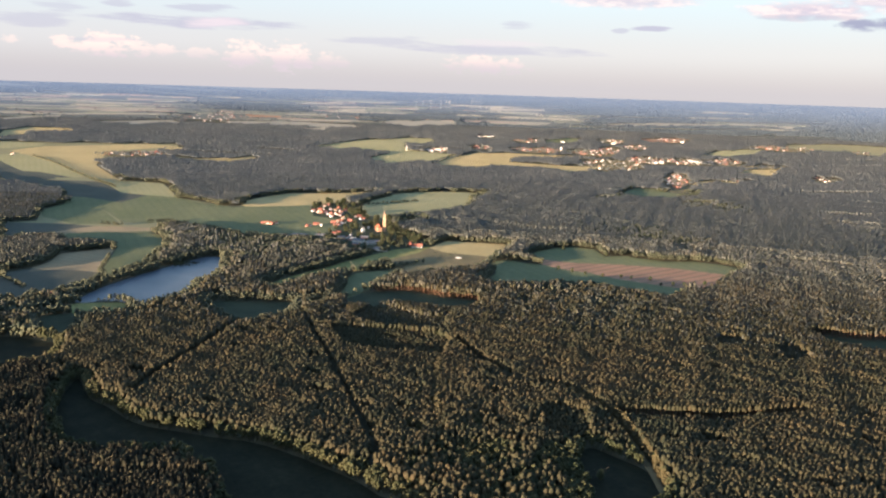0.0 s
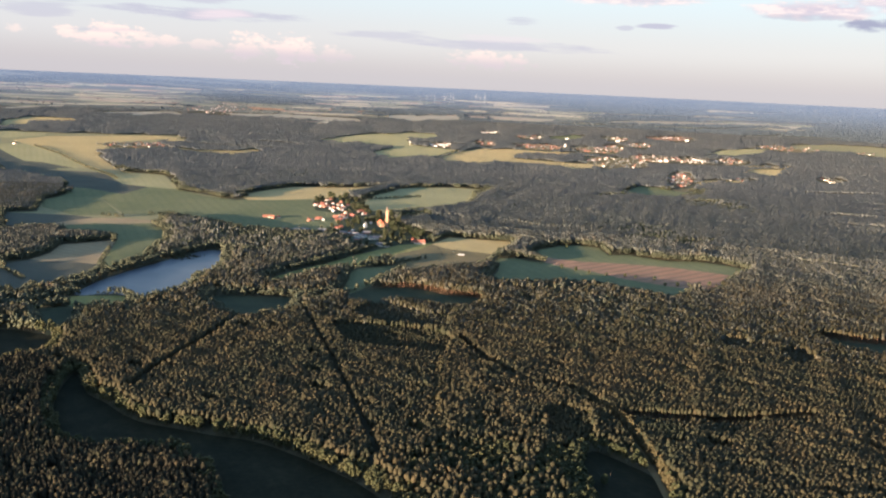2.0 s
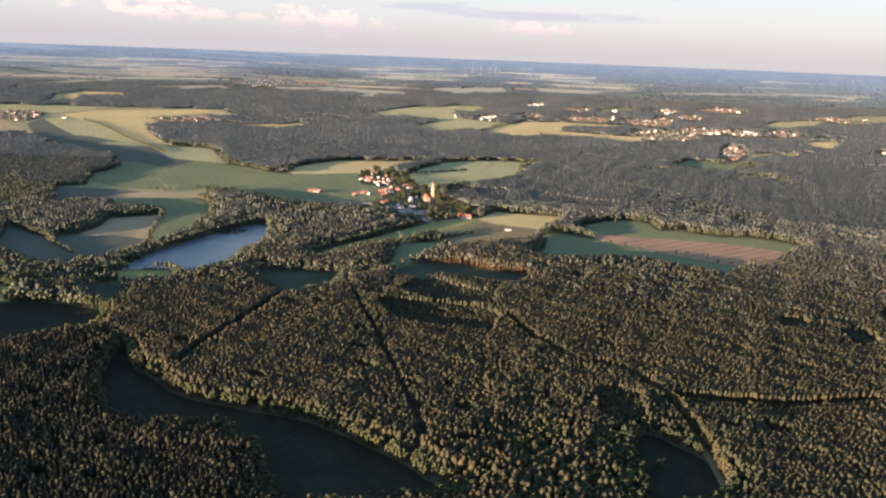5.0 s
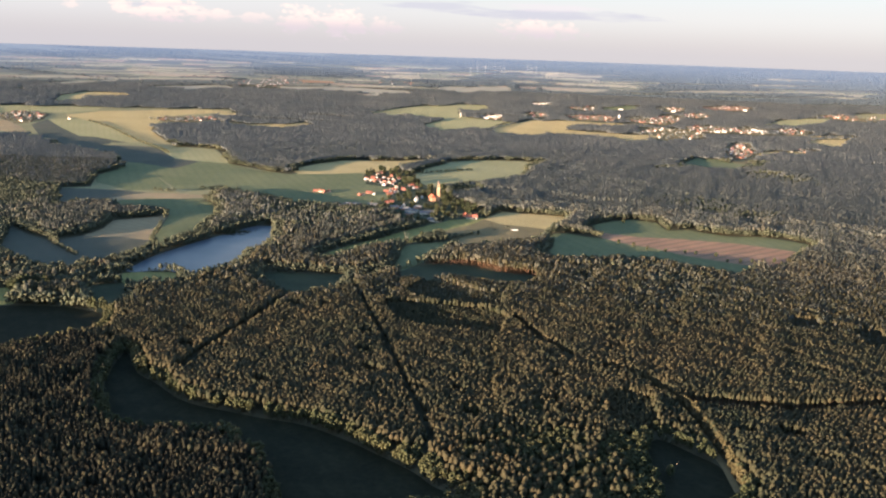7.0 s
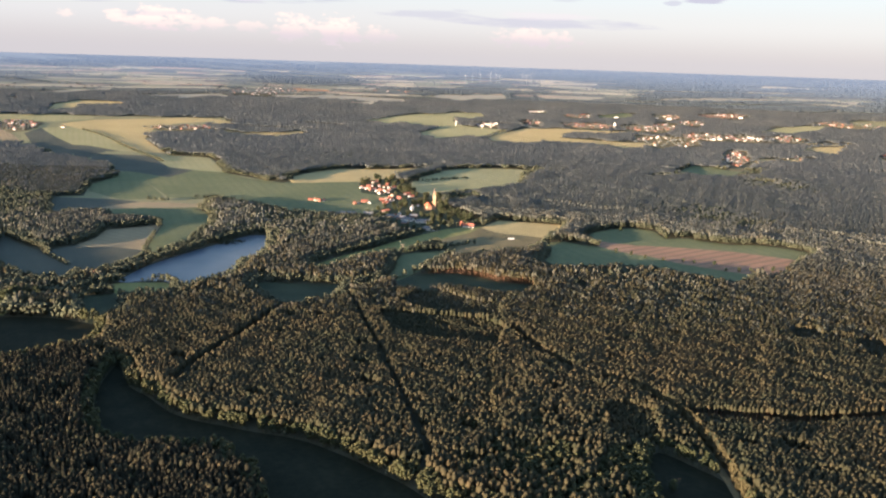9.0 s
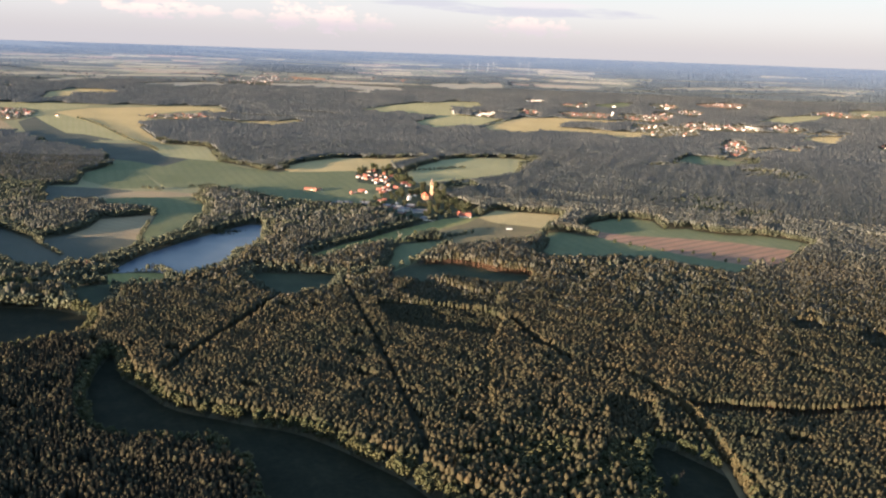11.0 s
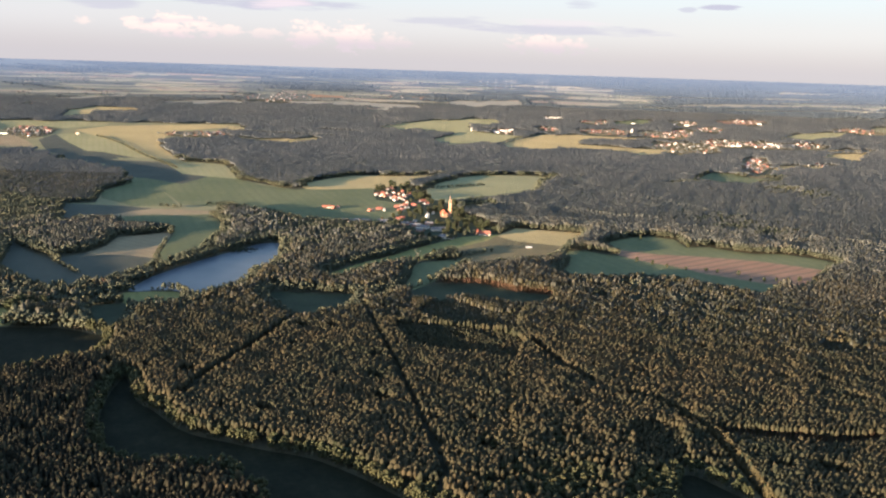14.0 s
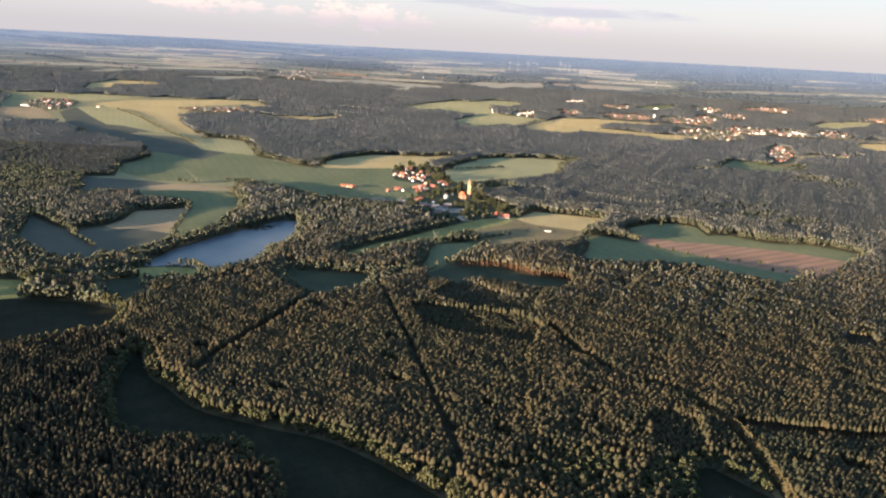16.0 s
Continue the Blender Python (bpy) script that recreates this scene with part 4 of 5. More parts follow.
PINES = {detail: [pine(detail) for _ in range(16)] for detail in ("near", "middle", "far")}
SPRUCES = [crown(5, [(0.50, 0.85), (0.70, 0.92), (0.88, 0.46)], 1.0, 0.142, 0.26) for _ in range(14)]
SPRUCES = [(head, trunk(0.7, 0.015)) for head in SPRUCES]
EDGE_PINES = [edge_pine() for _ in range(12)]
BROAD = {16: [broadleaf(15) for _ in range(9)], 9: [broadleaf(5) for _ in range(10)], 4: [broadleaf(4) for _ in range(5)]}
BANDS = [(350, 900, 3.15, "near", 16), (900, 1500, 3.4, "middle", 9), (1500, 2350, 4.6, "far", 4)]
for r0, r1, gap, pine_detail, broad_detail in BANDS:
    x, y = scatter(r0, r1, gap, left=-37.0 if r0 < 900 else -34.0)
    keep = free_of_fields(x, y)
    x, y = x[keep], y[keep]
    edge = edge_distance(x, y)
    leafy = waves(x, y, 380, 3) + 0.25 * waves(x, y, 60, 5) + np.where(edge < 9, 1.5, np.where(edge < 16, 0.35, -0.25))
    leafy += np.where((x < -60) & (y < 1500) & (y > 880), 0.85, 0) + np.where((y < 590) & (x > -60) & (x < 110), 0.42, 0) + np.where((x < -125) & (x > -205) & (y > 530) & (y < 575), 0.9, 0)
    is_leaf = leafy + rng.normal(0, 0.24, len(x)) + 0.9 * (rng.uniform(0, 1, len(x)) < 0.05) > 0.6
    thin = rng.uniform(0, 1, len(x)) < np.where(is_leaf, (0.46 if r0 < 800 else 0.42 if r0 < 1200 else 0.5), 0.97)
    x, y, is_leaf = x[thin], y[thin], is_leaf[thin]
    stand = 1 + 0.06 * waves(x, y, 130, 9) + 0.05 * waves(x, y, 38, 10)
    tall = stand * stands(x, y) * rng.normal(1, 0.042, len(x)).clip(0.88, 1.12)
    for share, shape in YOUNG:
        tall = np.where(inside(shape, x, y), tall * share, tall)
    tall = np.where((x < -125) & (x > -215) & (y > 520) & (y < 575), tall * 1.15, tall)
    tall = np.where((x < -365) & (x > -500) & (y > 795) & (y < 870), tall * 1.3, tall)
    tall = np.where(inside(np.array(OLD_STAND, float), x, y), tall * 1.25, tall)
    gone = (waves(x, y, 30, 71) > 1.0) & (y < 1500)
    tone = (0.5 + 0.26 * waves(x, y, 45, 15) + 0.34 * waves(x, y, 220, 13) + rng.normal(0, 0.22, len(x))).clip(0, 1)
    p, b = ~is_leaf, is_leaf
    clear = (waves(x * 0.35, y * 1.4, 170, 31) > 1.25) & (y > 1350) & (x > 100)
    p, b = p & ~clear & ~gone, b & ~clear & ~gone
    # Distance picks paler, greyer needles: haze put into the base colour.
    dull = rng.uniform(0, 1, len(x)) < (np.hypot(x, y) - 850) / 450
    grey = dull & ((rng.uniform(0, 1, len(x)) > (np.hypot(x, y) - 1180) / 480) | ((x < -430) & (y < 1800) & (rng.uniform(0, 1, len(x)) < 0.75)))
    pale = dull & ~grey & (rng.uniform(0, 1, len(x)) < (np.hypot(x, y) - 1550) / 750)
    rim = near_line(RIDES["ride_east"][1], x, y) < 14
    for title in ("glade_trunks", "glade_east"):
        line = FIELDS[title][1]
        rim |= near_line(line + line[:1], x, y) < 20
    # Most conifers here take the darkened colour in place of real shade.
    fir = p & inside(np.array(SHADED_STAND, float), x, y) & (rng.uniform(0, 1, len(x)) < 0.8)
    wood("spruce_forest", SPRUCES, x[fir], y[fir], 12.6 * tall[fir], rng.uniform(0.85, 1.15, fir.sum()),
         [MAT["shaded_spruce"]], "dense stand of pointed spruces, colour darkened for shade", tone=tone[fir], with_trunks=False)
    p = p & ~fir
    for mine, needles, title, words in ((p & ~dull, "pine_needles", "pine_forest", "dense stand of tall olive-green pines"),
                                        (p & grey, "half_hazed_needles", "mixed_forest", "dense conifer forest of olive green, slightly greyed by painted haze"),
                                        (p & dull & ~grey & ~pale, "hazed_needles", "mixed_forest", "dense mixed conifer forest, greyed by painted haze"),
                                        (p & pale, "hazed_canopy", "mixed_forest", "dense mixed forest, paled by painted haze")):
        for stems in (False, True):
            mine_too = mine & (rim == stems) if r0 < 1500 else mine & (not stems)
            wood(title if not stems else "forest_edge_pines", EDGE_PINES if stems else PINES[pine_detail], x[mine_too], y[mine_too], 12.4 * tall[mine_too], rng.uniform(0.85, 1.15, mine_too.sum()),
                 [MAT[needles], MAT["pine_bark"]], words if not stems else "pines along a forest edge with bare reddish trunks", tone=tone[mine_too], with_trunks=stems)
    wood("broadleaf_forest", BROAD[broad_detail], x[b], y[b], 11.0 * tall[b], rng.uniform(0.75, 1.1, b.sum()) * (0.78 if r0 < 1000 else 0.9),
         [MAT["leaves" if r0 < 900 else "hazed_leaves"], MAT["grey_bark"]], "strip of round-headed green broadleaf trees", tone=tone[b], with_trunks=r0 < 1500, smooth=r0 >= 1500)

MOUNDS = [(clump((0, 0, 0.5), 0.85, 0.42, 0.35), trunk(0.2, 0.02)) for _ in range(9)]
CONES = [(crown(5, [(0.42, 1.0)], 1.0, 0.36, 0.25), trunk(0.2, 0.02)) for _ in range(12)]
x, y = scatter(2350, 3650, 6.6, left=-34.0)
keep = free_of_fields(x, y) & ((waves(x * 0.28, y * 1.7, 260, 33) < 0.98) | (y > 3100))
x, y = x[keep], y[keep]
near_size = 1 - land(x, y) / 250
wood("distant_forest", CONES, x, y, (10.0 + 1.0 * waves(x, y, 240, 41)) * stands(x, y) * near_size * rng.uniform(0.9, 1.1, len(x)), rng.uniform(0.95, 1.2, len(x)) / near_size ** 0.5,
     [MAT["hazed_canopy"]], "wide distant forest canopy, dull green with painted haze", with_trunks=False, smooth=True,
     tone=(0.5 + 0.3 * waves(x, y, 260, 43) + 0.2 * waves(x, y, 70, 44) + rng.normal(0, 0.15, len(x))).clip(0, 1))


def far_open(x, y):
    """Where the far plain lies open: long fields between woods, more of them to the west."""
    r = np.hypot(x, y)
    return waves(x * 0.4, y * 1.8, 260, 21) + 0.5 * waves(x, y, 900, 23) + 0.7 * (x / 1500) - 0.1 + 1.3 * np.clip((r - 4330) / 280, 0, 1)


x, y = scatter(3650, 4890, 12.0)
keep = (far_open(x, y) > 0.0) & free_of_fields(x, y)
x, y = x[keep], y[keep]
near_size = 1 - land(x, y) / 250
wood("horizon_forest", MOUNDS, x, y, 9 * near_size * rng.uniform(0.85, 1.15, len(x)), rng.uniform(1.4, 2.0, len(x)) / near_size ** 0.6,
     [MAT["horizon_canopy"]], "far woods on the horizon, with painted bluish haze", with_trunks=False, smooth=True)
# Hedges and copses that break up the far fields.
x, y = scatter(3500, 4700, 20.0)
keep = (np.abs(far_open(x, y) + 0.45) < 0.05) | (np.abs(waves(x * 0.3, y * 2.2, 420, 51)) < 0.035)
keep &= free_of_fields(x, y)
x, y = x[keep], y[keep]
near_size = 1 - land(x, y) / 250
wood("distant_hedges", MOUNDS, x, y, 9 * near_size * rng.uniform(0.7, 1.2, len(x)), rng.uniform(1.4, 2.4, len(x)),
     [MAT["horizon_canopy"]], "hedges and copses between distant fields", with_trunks=False, smooth=True)
# Long pale fields of the far plain, seen almost edge on.
FAR_CROPS = ("far_grain", "far_grass", "far_grain", "far_grass", "far_grain", "far_grass", "far_soil")
made = 0
for k in range(900):
    a, r = radians(rng.uniform(-34, 30)), float(rng.uniform(3420, 4450))
    cx, cy = r * math.sin(a), r * math.cos(a)
    if float(far_open(np.array([cx]), np.array([cy]))[0]) > (-0.1 if r > 3650 else -0.45) or not free_of_fields(np.array([cx]), np.array([cy]))[0]:
        continue
    small = 1 - float(land(cx, cy)) / 250
    half, deep = float(rng.uniform(60, 260)) * (0.5 + small / 2), float(rng.uniform(10, 32))
    lean = a + float(rng.normal(0, 0.10))
    ux, uy = math.cos(lean), -math.sin(lean)
    cut = float(rng.uniform(-0.4, 0.4)) * half
    corners = [(cx - ux * half - uy * deep, cy - uy * half + ux * deep * -1), (cx + ux * (half + cut) - uy * deep, cy + uy * (half + cut) - ux * deep),
               (cx + ux * half + uy * deep, cy + uy * half + ux * deep), (cx - ux * (half - cut) + uy * deep, cy - uy * (half - cut) + ux * deep)]
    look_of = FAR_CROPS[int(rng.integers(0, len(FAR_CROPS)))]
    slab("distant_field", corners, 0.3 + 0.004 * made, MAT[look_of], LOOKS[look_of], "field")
    made += 1
    if made >= 190:
        break
# Hedges along field tracks.
hx, hy = [], []
for line in HEDGES:
    for (xa, ya), (xb, yb) in zip(line, line[1:]):
        long = math.hypot(xb - xa, yb - ya)
        for d in np.arange(0, long, 4.0):
            hx.append(xa + (xb - xa) * d / long + float(rng.normal(0, 1.2)))
            hy.append(ya + (yb - ya) * d / long + float(rng.normal(0, 1.2)))
hx, hy = np.array(hx), np.array(hy)
wood("hedge", BROAD[9], hx, hy, rng.uniform(3.5, 8, len(hx)), rng.uniform(0.9, 1.3, len(hx)),
     [MAT["hazed_leaves"], MAT["grey_bark"]], "uneven hedgerow of bushes along field edges")
# Bushes and low-branched trees that close the forest edges down to the grass.


def bush(clumps):
    parts = []
    for k in range(clumps):
        t = (k + 0.5) / clumps
        a = k * 2.4 + rng.uniform(-0.5, 0.5)
        r = 0.30 * math.sqrt(max(0.0, 1 - t * t)) * rng.uniform(0.4, 1.0)
        parts.append(clump((math.cos(a) * r, math.sin(a) * r, 0.12 + 0.74 * t), rng.uniform(0.15, 0.22), 0.95))
    return gathered(parts), trunk(0.3, 0.02)


BUSHES = [bush(5) for _ in range(8)]
ex, ey, eh = [], [], []
for shape in OPEN:
    middle = shape.mean(0)
    if np.hypot(*middle) > 1150 or min(np.hypot(*(b - middle)) for b in BARE) < 25:
        continue
    loop = np.r_[shape, shape[:1]]
    for (xa, ya), (xb, yb) in zip(loop, loop[1:]):
        long = math.hypot(xb - xa, yb - ya)
        loose = max(2.2, 0.004 * math.hypot(xa, ya))
        for d in np.arange(0, long, 3.4 if loose < 6 else 4.5):
            ex.append(xa + (xb - xa) * d / max(long, 0.1) + float(rng.normal(0, loose)))
            ey.append(ya + (yb - ya) * d / max(long, 0.1) + float(rng.normal(0, loose)))
            eh.append(float(rng.uniform(2.0, 6.0)))
ex, ey, eh = np.array(ex), np.array(ey), np.array(eh)
straggling = (np.hypot(ex, ey) > 1150) & (rng.uniform(0, 1, len(ex)) < 0.05) & ~inside(shore, ex, ey)
dense = (free_of_fields(ex, ey) | straggling) & (waves(ex, ey, 60, 81) > np.where(np.hypot(ex, ey) > 850, 0.0, -1.3)) & (np.hypot(ex, ey) > 380)
dense &= ~np.any([near_line(line, ex, ey) < 12 for _, line in RIDES.values()], axis=0)
wood("edge_bushes", BUSHES, ex[dense], ey[dense], eh[dense], rng.uniform(0.9, 1.25, dense.sum()),
     [MAT["hazed_leaves"], MAT["grey_bark"]], "bushes and low trees along forest edges", tone=rng.uniform(0.2, 0.85, dense.sum()))
# Added trees in a lighter colour, standing in for sunlight along two rides.
line_x, line_y = [], []
line_h = []
for title, off, tall_ in (("ride_pale", -1.0, 12.0), ("ride_pale", 1.6, 13.0), ("road", 3.0, 8.0), ("road", 5.0, 11.0)):
    p = np.array(RIDES[title][1], float)
    for (xa, ya), (xb, yb) in zip(p, p[1:]):
        long = math.hypot(xb - xa, yb - ya)
        for d in np.arange(0, long, 2.3):
            line_x.append(xa + (xb - xa) * d / long + off + float(rng.normal(0, 0.9)))
            line_y.append(ya + (yb - ya) * d / long)
            line_h.append(tall_ * float(rng.uniform(0.9, 1.12)))
line_x, line_y = np.array(line_x), np.array(line_y)
wood("ride_shrubs", BROAD[16], line_x, line_y, np.array(line_h), rng.uniform(0.4, 0.6, len(line_x)),
     [MAT["sunlit_leaves"], MAT["grey_bark"]], "added row of lighter trees standing in for a sunlit ride edge", tone=np.full(len(line_x), 0.95))


# ---------------------------------------------------------------- buildings


def part(name, bm, material, parent, label=""):
    """Links a bmesh as one mesh under a thing or a part."""
    data = bpy.data.meshes.new(name)
    bm.to_mesh(data)
    bm.free()
    data.materials.append(material)
    ob = new(name, data)
    ob.parent = parent
    return tagged(ob, label)


def box(x0, x1, y0, y1, z0, z1):
    bm = bmesh.new()
    bmesh.ops.create_cube(bm, size=1.0)
    for v in bm.verts:
        v.co = ((x0 + x1) / 2 + v.co.x * (x1 - x0), (y0 + y1) / 2 + v.co.y * (y1 - y0), (z0 + z1) / 2 + v.co.z * (z1 - z0))
    return bm


def gable_body(w, d, eaves, ridge, base=-0.5):
    """Walls with two gables; the ridge runs along y."""
    bm = bmesh.new()
    ring = [(-w / 2, base), (w / 2, base), (w / 2, eaves), (0, ridge), (-w / 2, eaves)]
    a = [bm.verts.new((x, -d / 2, z)) for x, z in ring]
    b = [bm.verts.new((x, d / 2, z)) for x, z in ring]
    bm.faces.new(a)
    bm.faces.new(b[::-1])
    for k in range(5):
        n = (k + 1) % 5
        bm.faces.new((a[n], a[k], b[k], b[n]))
    return bm


def gable_roof(w, d, eaves, ridge, thick=0.35, over=0.5):
    """A folded roof of some thickness that stands over the walls; the ridge runs along y."""
    bm = bmesh.new()
    fall = (ridge - eaves) / (w / 2)
    out, drop = w / 2 + over, over * fall
    ring = [(-out, eaves - drop), (0, ridge), (out, eaves - drop), (out, eaves - drop + thick), (0, ridge + thick * 1.2), (-out, eaves - drop + thick)]
    a = [bm.verts.new((x, -d / 2 - over, z + 0.02)) for x, z in ring]
    b = [bm.verts.new((x, d / 2 + over, z + 0.02)) for x, z in ring]
    for q in ((0, 1, 4, 5), (1, 2, 3, 4)):
        bm.faces.new([a[i] for i in q])
        bm.faces.new([b[i] for i in q[::-1]])
    for k in range(6):
        n = (k + 1) % 6
        bm.faces.new((a[n], a[k], b[k], b[n]))
    return bm


def house(w, d, eaves, ridge, wall, roof, label, detail=True, category="house"):
    top = new("house")
    part("wall", gable_body(w, d, eaves, ridge), MAT[wall], top)
    part("roof", gable_roof(w, d, eaves, ridge), MAT[roof], top)
    if detail:
        part("chimney", box(w * 0.12, w * 0.12 + 0.8, d * 0.15, d * 0.15 + 0.8, ridge - 1.6, ridge + 1.1), MAT["brick"], top)
        part("door", box(-0.55, 0.55, -d / 2 - 0.06, -d / 2 + 0.05, 0.0, 2.1), MAT["brown_tiles"], top)
        for x in (-w * 0.3, w * 0.3):
            part("window", box(x - 0.6, x + 0.6, -d / 2 - 0.05, -d / 2 + 0.05, 1.0, 2.4), MAT["dark_glass"], top)
        part("window", box(-0.6, 0.6, -d / 2 - 0.05, -d / 2 + 0.05, eaves + 0.3, eaves + 1.6), MAT["dark_glass"], top)
        for s_ in (-1, 1):
            for y in (-d * 0.27, d * 0.27):
                part("window", box(s_ * w / 2 - 0.05, s_ * w / 2 + 0.05, y - 0.6, y + 0.6, 1.0, 2.4), MAT["dark_glass"], top)
    return tagged(top, label, category)


def stand(x, y, turn=0.0, size=1.0, sink=0.0):
    return pose(x, y, float(land(x, y)) - sink, 0, 0, turn) @ Matrix.Diagonal((size, size, size, 1))


def place_copy(proto, x, y, turn, size=1.0):
    """A copy of a thing set on the land, at a size."""
    ob = copy_thing(proto, pose(x, y, float(land(x, y)), 0, 0, turn))
    ob.scale = (size, size, size)
    return ob


def keep_first(protos, spots, group, turns, sizes):
    """Sets the first of each kind at its own place, and copies the rest."""
    used = set()
    for n, (x, y) in enumerate(spots):
        k = n % len(protos)
        if k in used:
            ob = place_copy(protos[k], x, y, turns[n], sizes[n])
        else:
            used.add(k)
            ob = protos[k]
            ob.matrix_basis = pose(x, y, float(land(x, y)), 0, 0, turns[n])
            ob.scale = (sizes[n],) * 3
        tagged(ob, group=group)


def few(n, low, high):
    return [float(v) for v in rng.uniform(low, high, n)]


RED_KINDS = [
    house(9, 13, 4.2, 9.0, "plaster", "red_tiles", "cream plastered village house with a red tiled gable roof"),
    house(8, 16, 3.8, 8.2, "brick", "red_tiles", "long brick farm house with a red tiled gable roof"),
    house(10, 11, 4.8, 9.6, "plaster", "brown_tiles", "plastered village house with a brown tiled roof"),
    house(9, 20, 4.2, 8.8, "brick", "red_tiles", "brick barn under a long red tiled roof"),
]
keep_first(RED_KINDS, RED_HOUSES, "houses of the village", [float(rng.choice([20, 110, 35, 100, 65])) + float(rng.normal(0, 6)) for _ in RED_HOUSES], few(len(RED_HOUSES), 0.42, 0.56))
WHITE_KINDS = [
    house(9, 11, 5.2, 9.4, "white_plaster", "red_tiles", "white rendered house with a red tiled roof"),
    house(8, 10, 5.0, 9.0, "white_plaster", "grey_roof", "white rendered house with a grey slate roof"),
]
keep_first(WHITE_KINDS, WHITE_HOUSES, "houses of the village", few(len(WHITE_HOUSES), -20, 40), few(len(WHITE_HOUSES), 0.40, 0.52))
GREY_KINDS = [
    house(12, 26, 4.0, 7.0, "plaster", "grey_roof", "low farm shed with a grey sheet roof"),
    house(10, 18, 3.6, 6.6, "brick", "grey_roof", "brick shed with a grey roof"),
]
keep_first(GREY_KINDS, GREY_HOUSES, "houses of the village", few(len(GREY_HOUSES), 60, 120), few(len(GREY_HOUSES), 0.6, 0.8))
grange = house(9, 22, 4.0, 8.8, "plaster", "red_tiles", "long pale farm house under a red tiled roof")
grange.matrix_basis = stand(*GRANGE, 75, 0.75)
grange_barn = house(8, 14, 3.6, 7.8, "brick", "church_tiles", "brick barn with a red roof beside a farm house")
grange_barn.matrix_basis = stand(GRANGE[0] - 11, GRANGE[1] + 14, 20, 0.75)
cottage = house(9, 14, 4.0, 8.6, "white_plaster", "brown_tiles", "pale house with a brown roof beside the lake")
cottage.matrix_basis = stand(*LAKE_HOUSE, 70)
farm = house(8, 18, 4.0, 7.6, "white_plaster", "brown_tiles", "white farm building alone in the fields")
farm.matrix_basis = stand(*FARMHOUSE, 80, 0.55)
hall = house(16, 60, 6.0, 9.0, "white_plaster", "grey_roof", "long white hall at the edge of a village")
hall.matrix_basis = stand(*WHITE_HALL, 85, 0.4)


def church():
    top = new("church")
    w, d, eaves, ridge = 12.0, 22.0, 9.0, 17.0
    nave = part("nave", box(-w / 2, w / 2, -d / 2, d / 2, -0.5, eaves), MAT["church_render"], top)
    hip = bmesh.new()
    o = 0.6
    low = [hip.verts.new(p) for p in ((-w / 2 - o, -d / 2 - o, eaves), (w / 2 + o, -d / 2 - o, eaves), (w / 2 + o, d / 2 + o, eaves), (-w / 2 - o, d / 2 + o, eaves))]
    high = [hip.verts.new((0, y, ridge)) for y in (-d / 2 + 4.0, d / 2 - 4.0)]
    for q in ((low[0], low[1], high[0]), (low[1], low[2], high[1], high[0]), (low[2], low[3], high[1]), (low[3], low[0], high[0], high[1]), tuple(low[::-1])):
        hip.faces.new(q)
    part("roof", hip, MAT["church_tiles"], top, "steep hipped roof of red tiles")
    for s_ in (-1, 1):
        for y in (-7, -2.4, 2.4, 7):
            part("window", box(s_ * w / 2 - 0.06, s_ * w / 2 + 0.06, y - 0.7, y + 0.7, 2.5, 6.8), MAT["dark_glass"], nave, "tall narrow window")
    for x in (-3.0, 3.0):
        part("window", box(x - 0.6, x + 0.6, -d / 2 - 0.06, -d / 2 + 0.06, 3.0, 6.8), MAT["dark_glass"], nave, "tall narrow window")
    part("door", box(-1.0, 1.0, -d / 2 - 0.08, -d / 2 + 0.06, 0.0, 3.0), MAT["brown_tiles"], nave, "brown wooden door")
    return tagged(top, "ochre village church nave with a steep red roof", "church")


def tower():
    top = new("church_tower")
    shaft = part("shaft", box(-2.3, 2.3, -2.3, 2.3, -0.5, 21.0), MAT["church_render"], top)
    part("cornice", box(-2.6, 2.6, -2.6, 2.6, 20.6, 21.4), MAT["plaster"], top)
    part("belfry", box(-1.9, 1.9, -1.9, 1.9, 21.4, 27.0), MAT["church_render"], top)
    for s_ in (-1, 1):
        part("window", box(-0.7, 0.7, s_ * 1.9 - 0.06, s_ * 1.9 + 0.06, 22.6, 25.6), MAT["dark_glass"], shaft, "louvred belfry opening")
        part("window", box(s_ * 1.9 - 0.06, s_ * 1.9 + 0.06, -0.7, 0.7, 22.6, 25.6), MAT["dark_glass"], shaft, "louvred belfry opening")
        part("window", box(-0.5, 0.5, s_ * 2.3 - 0.06, s_ * 2.3 + 0.06, 12.0, 14.5), MAT["dark_glass"], shaft)
    cap = bmesh.new()
    rings = [(2.1, 27.0), (2.0, 27.5), (1.4, 29.0), (0.9, 30.2), (0.7, 31.0), (0.7, 32.2), (0.85, 32.4), (0.4, 33.6), (0.06, 36.0)]
    loops = [[cap.verts.new((r * math.cos(k * math.pi / 4 + 0.39), r * math.sin(k * math.pi / 4 + 0.39), z)) for k in range(8)] for r, z in rings]
    for a, b in zip(loops, loops[1:]):
        for k in range(8):
            cap.faces.new((a[k], a[(k + 1) % 8], b[(k + 1) % 8], b[k]))
    cap.faces.new(loops[0][::-1])
    cap.faces.new(loops[-1])
    part("cap", cap, MAT["copper"], top, "curved metal spire cap")
    return tagged(top, "slender ochre church tower with a curved cap", "tower")


chapel = house(6, 7, 8.0, 11.5, "white_plaster", "grey_roof", "tall narrow white house in the village")
chapel.matrix_basis = stand(*WHITE_CHAPEL, 30, 0.75)
church().matrix_basis = stand(*NAVE, 25, 0.66)
tower().matrix_basis = stand(*TOWER, 3, 1.0)

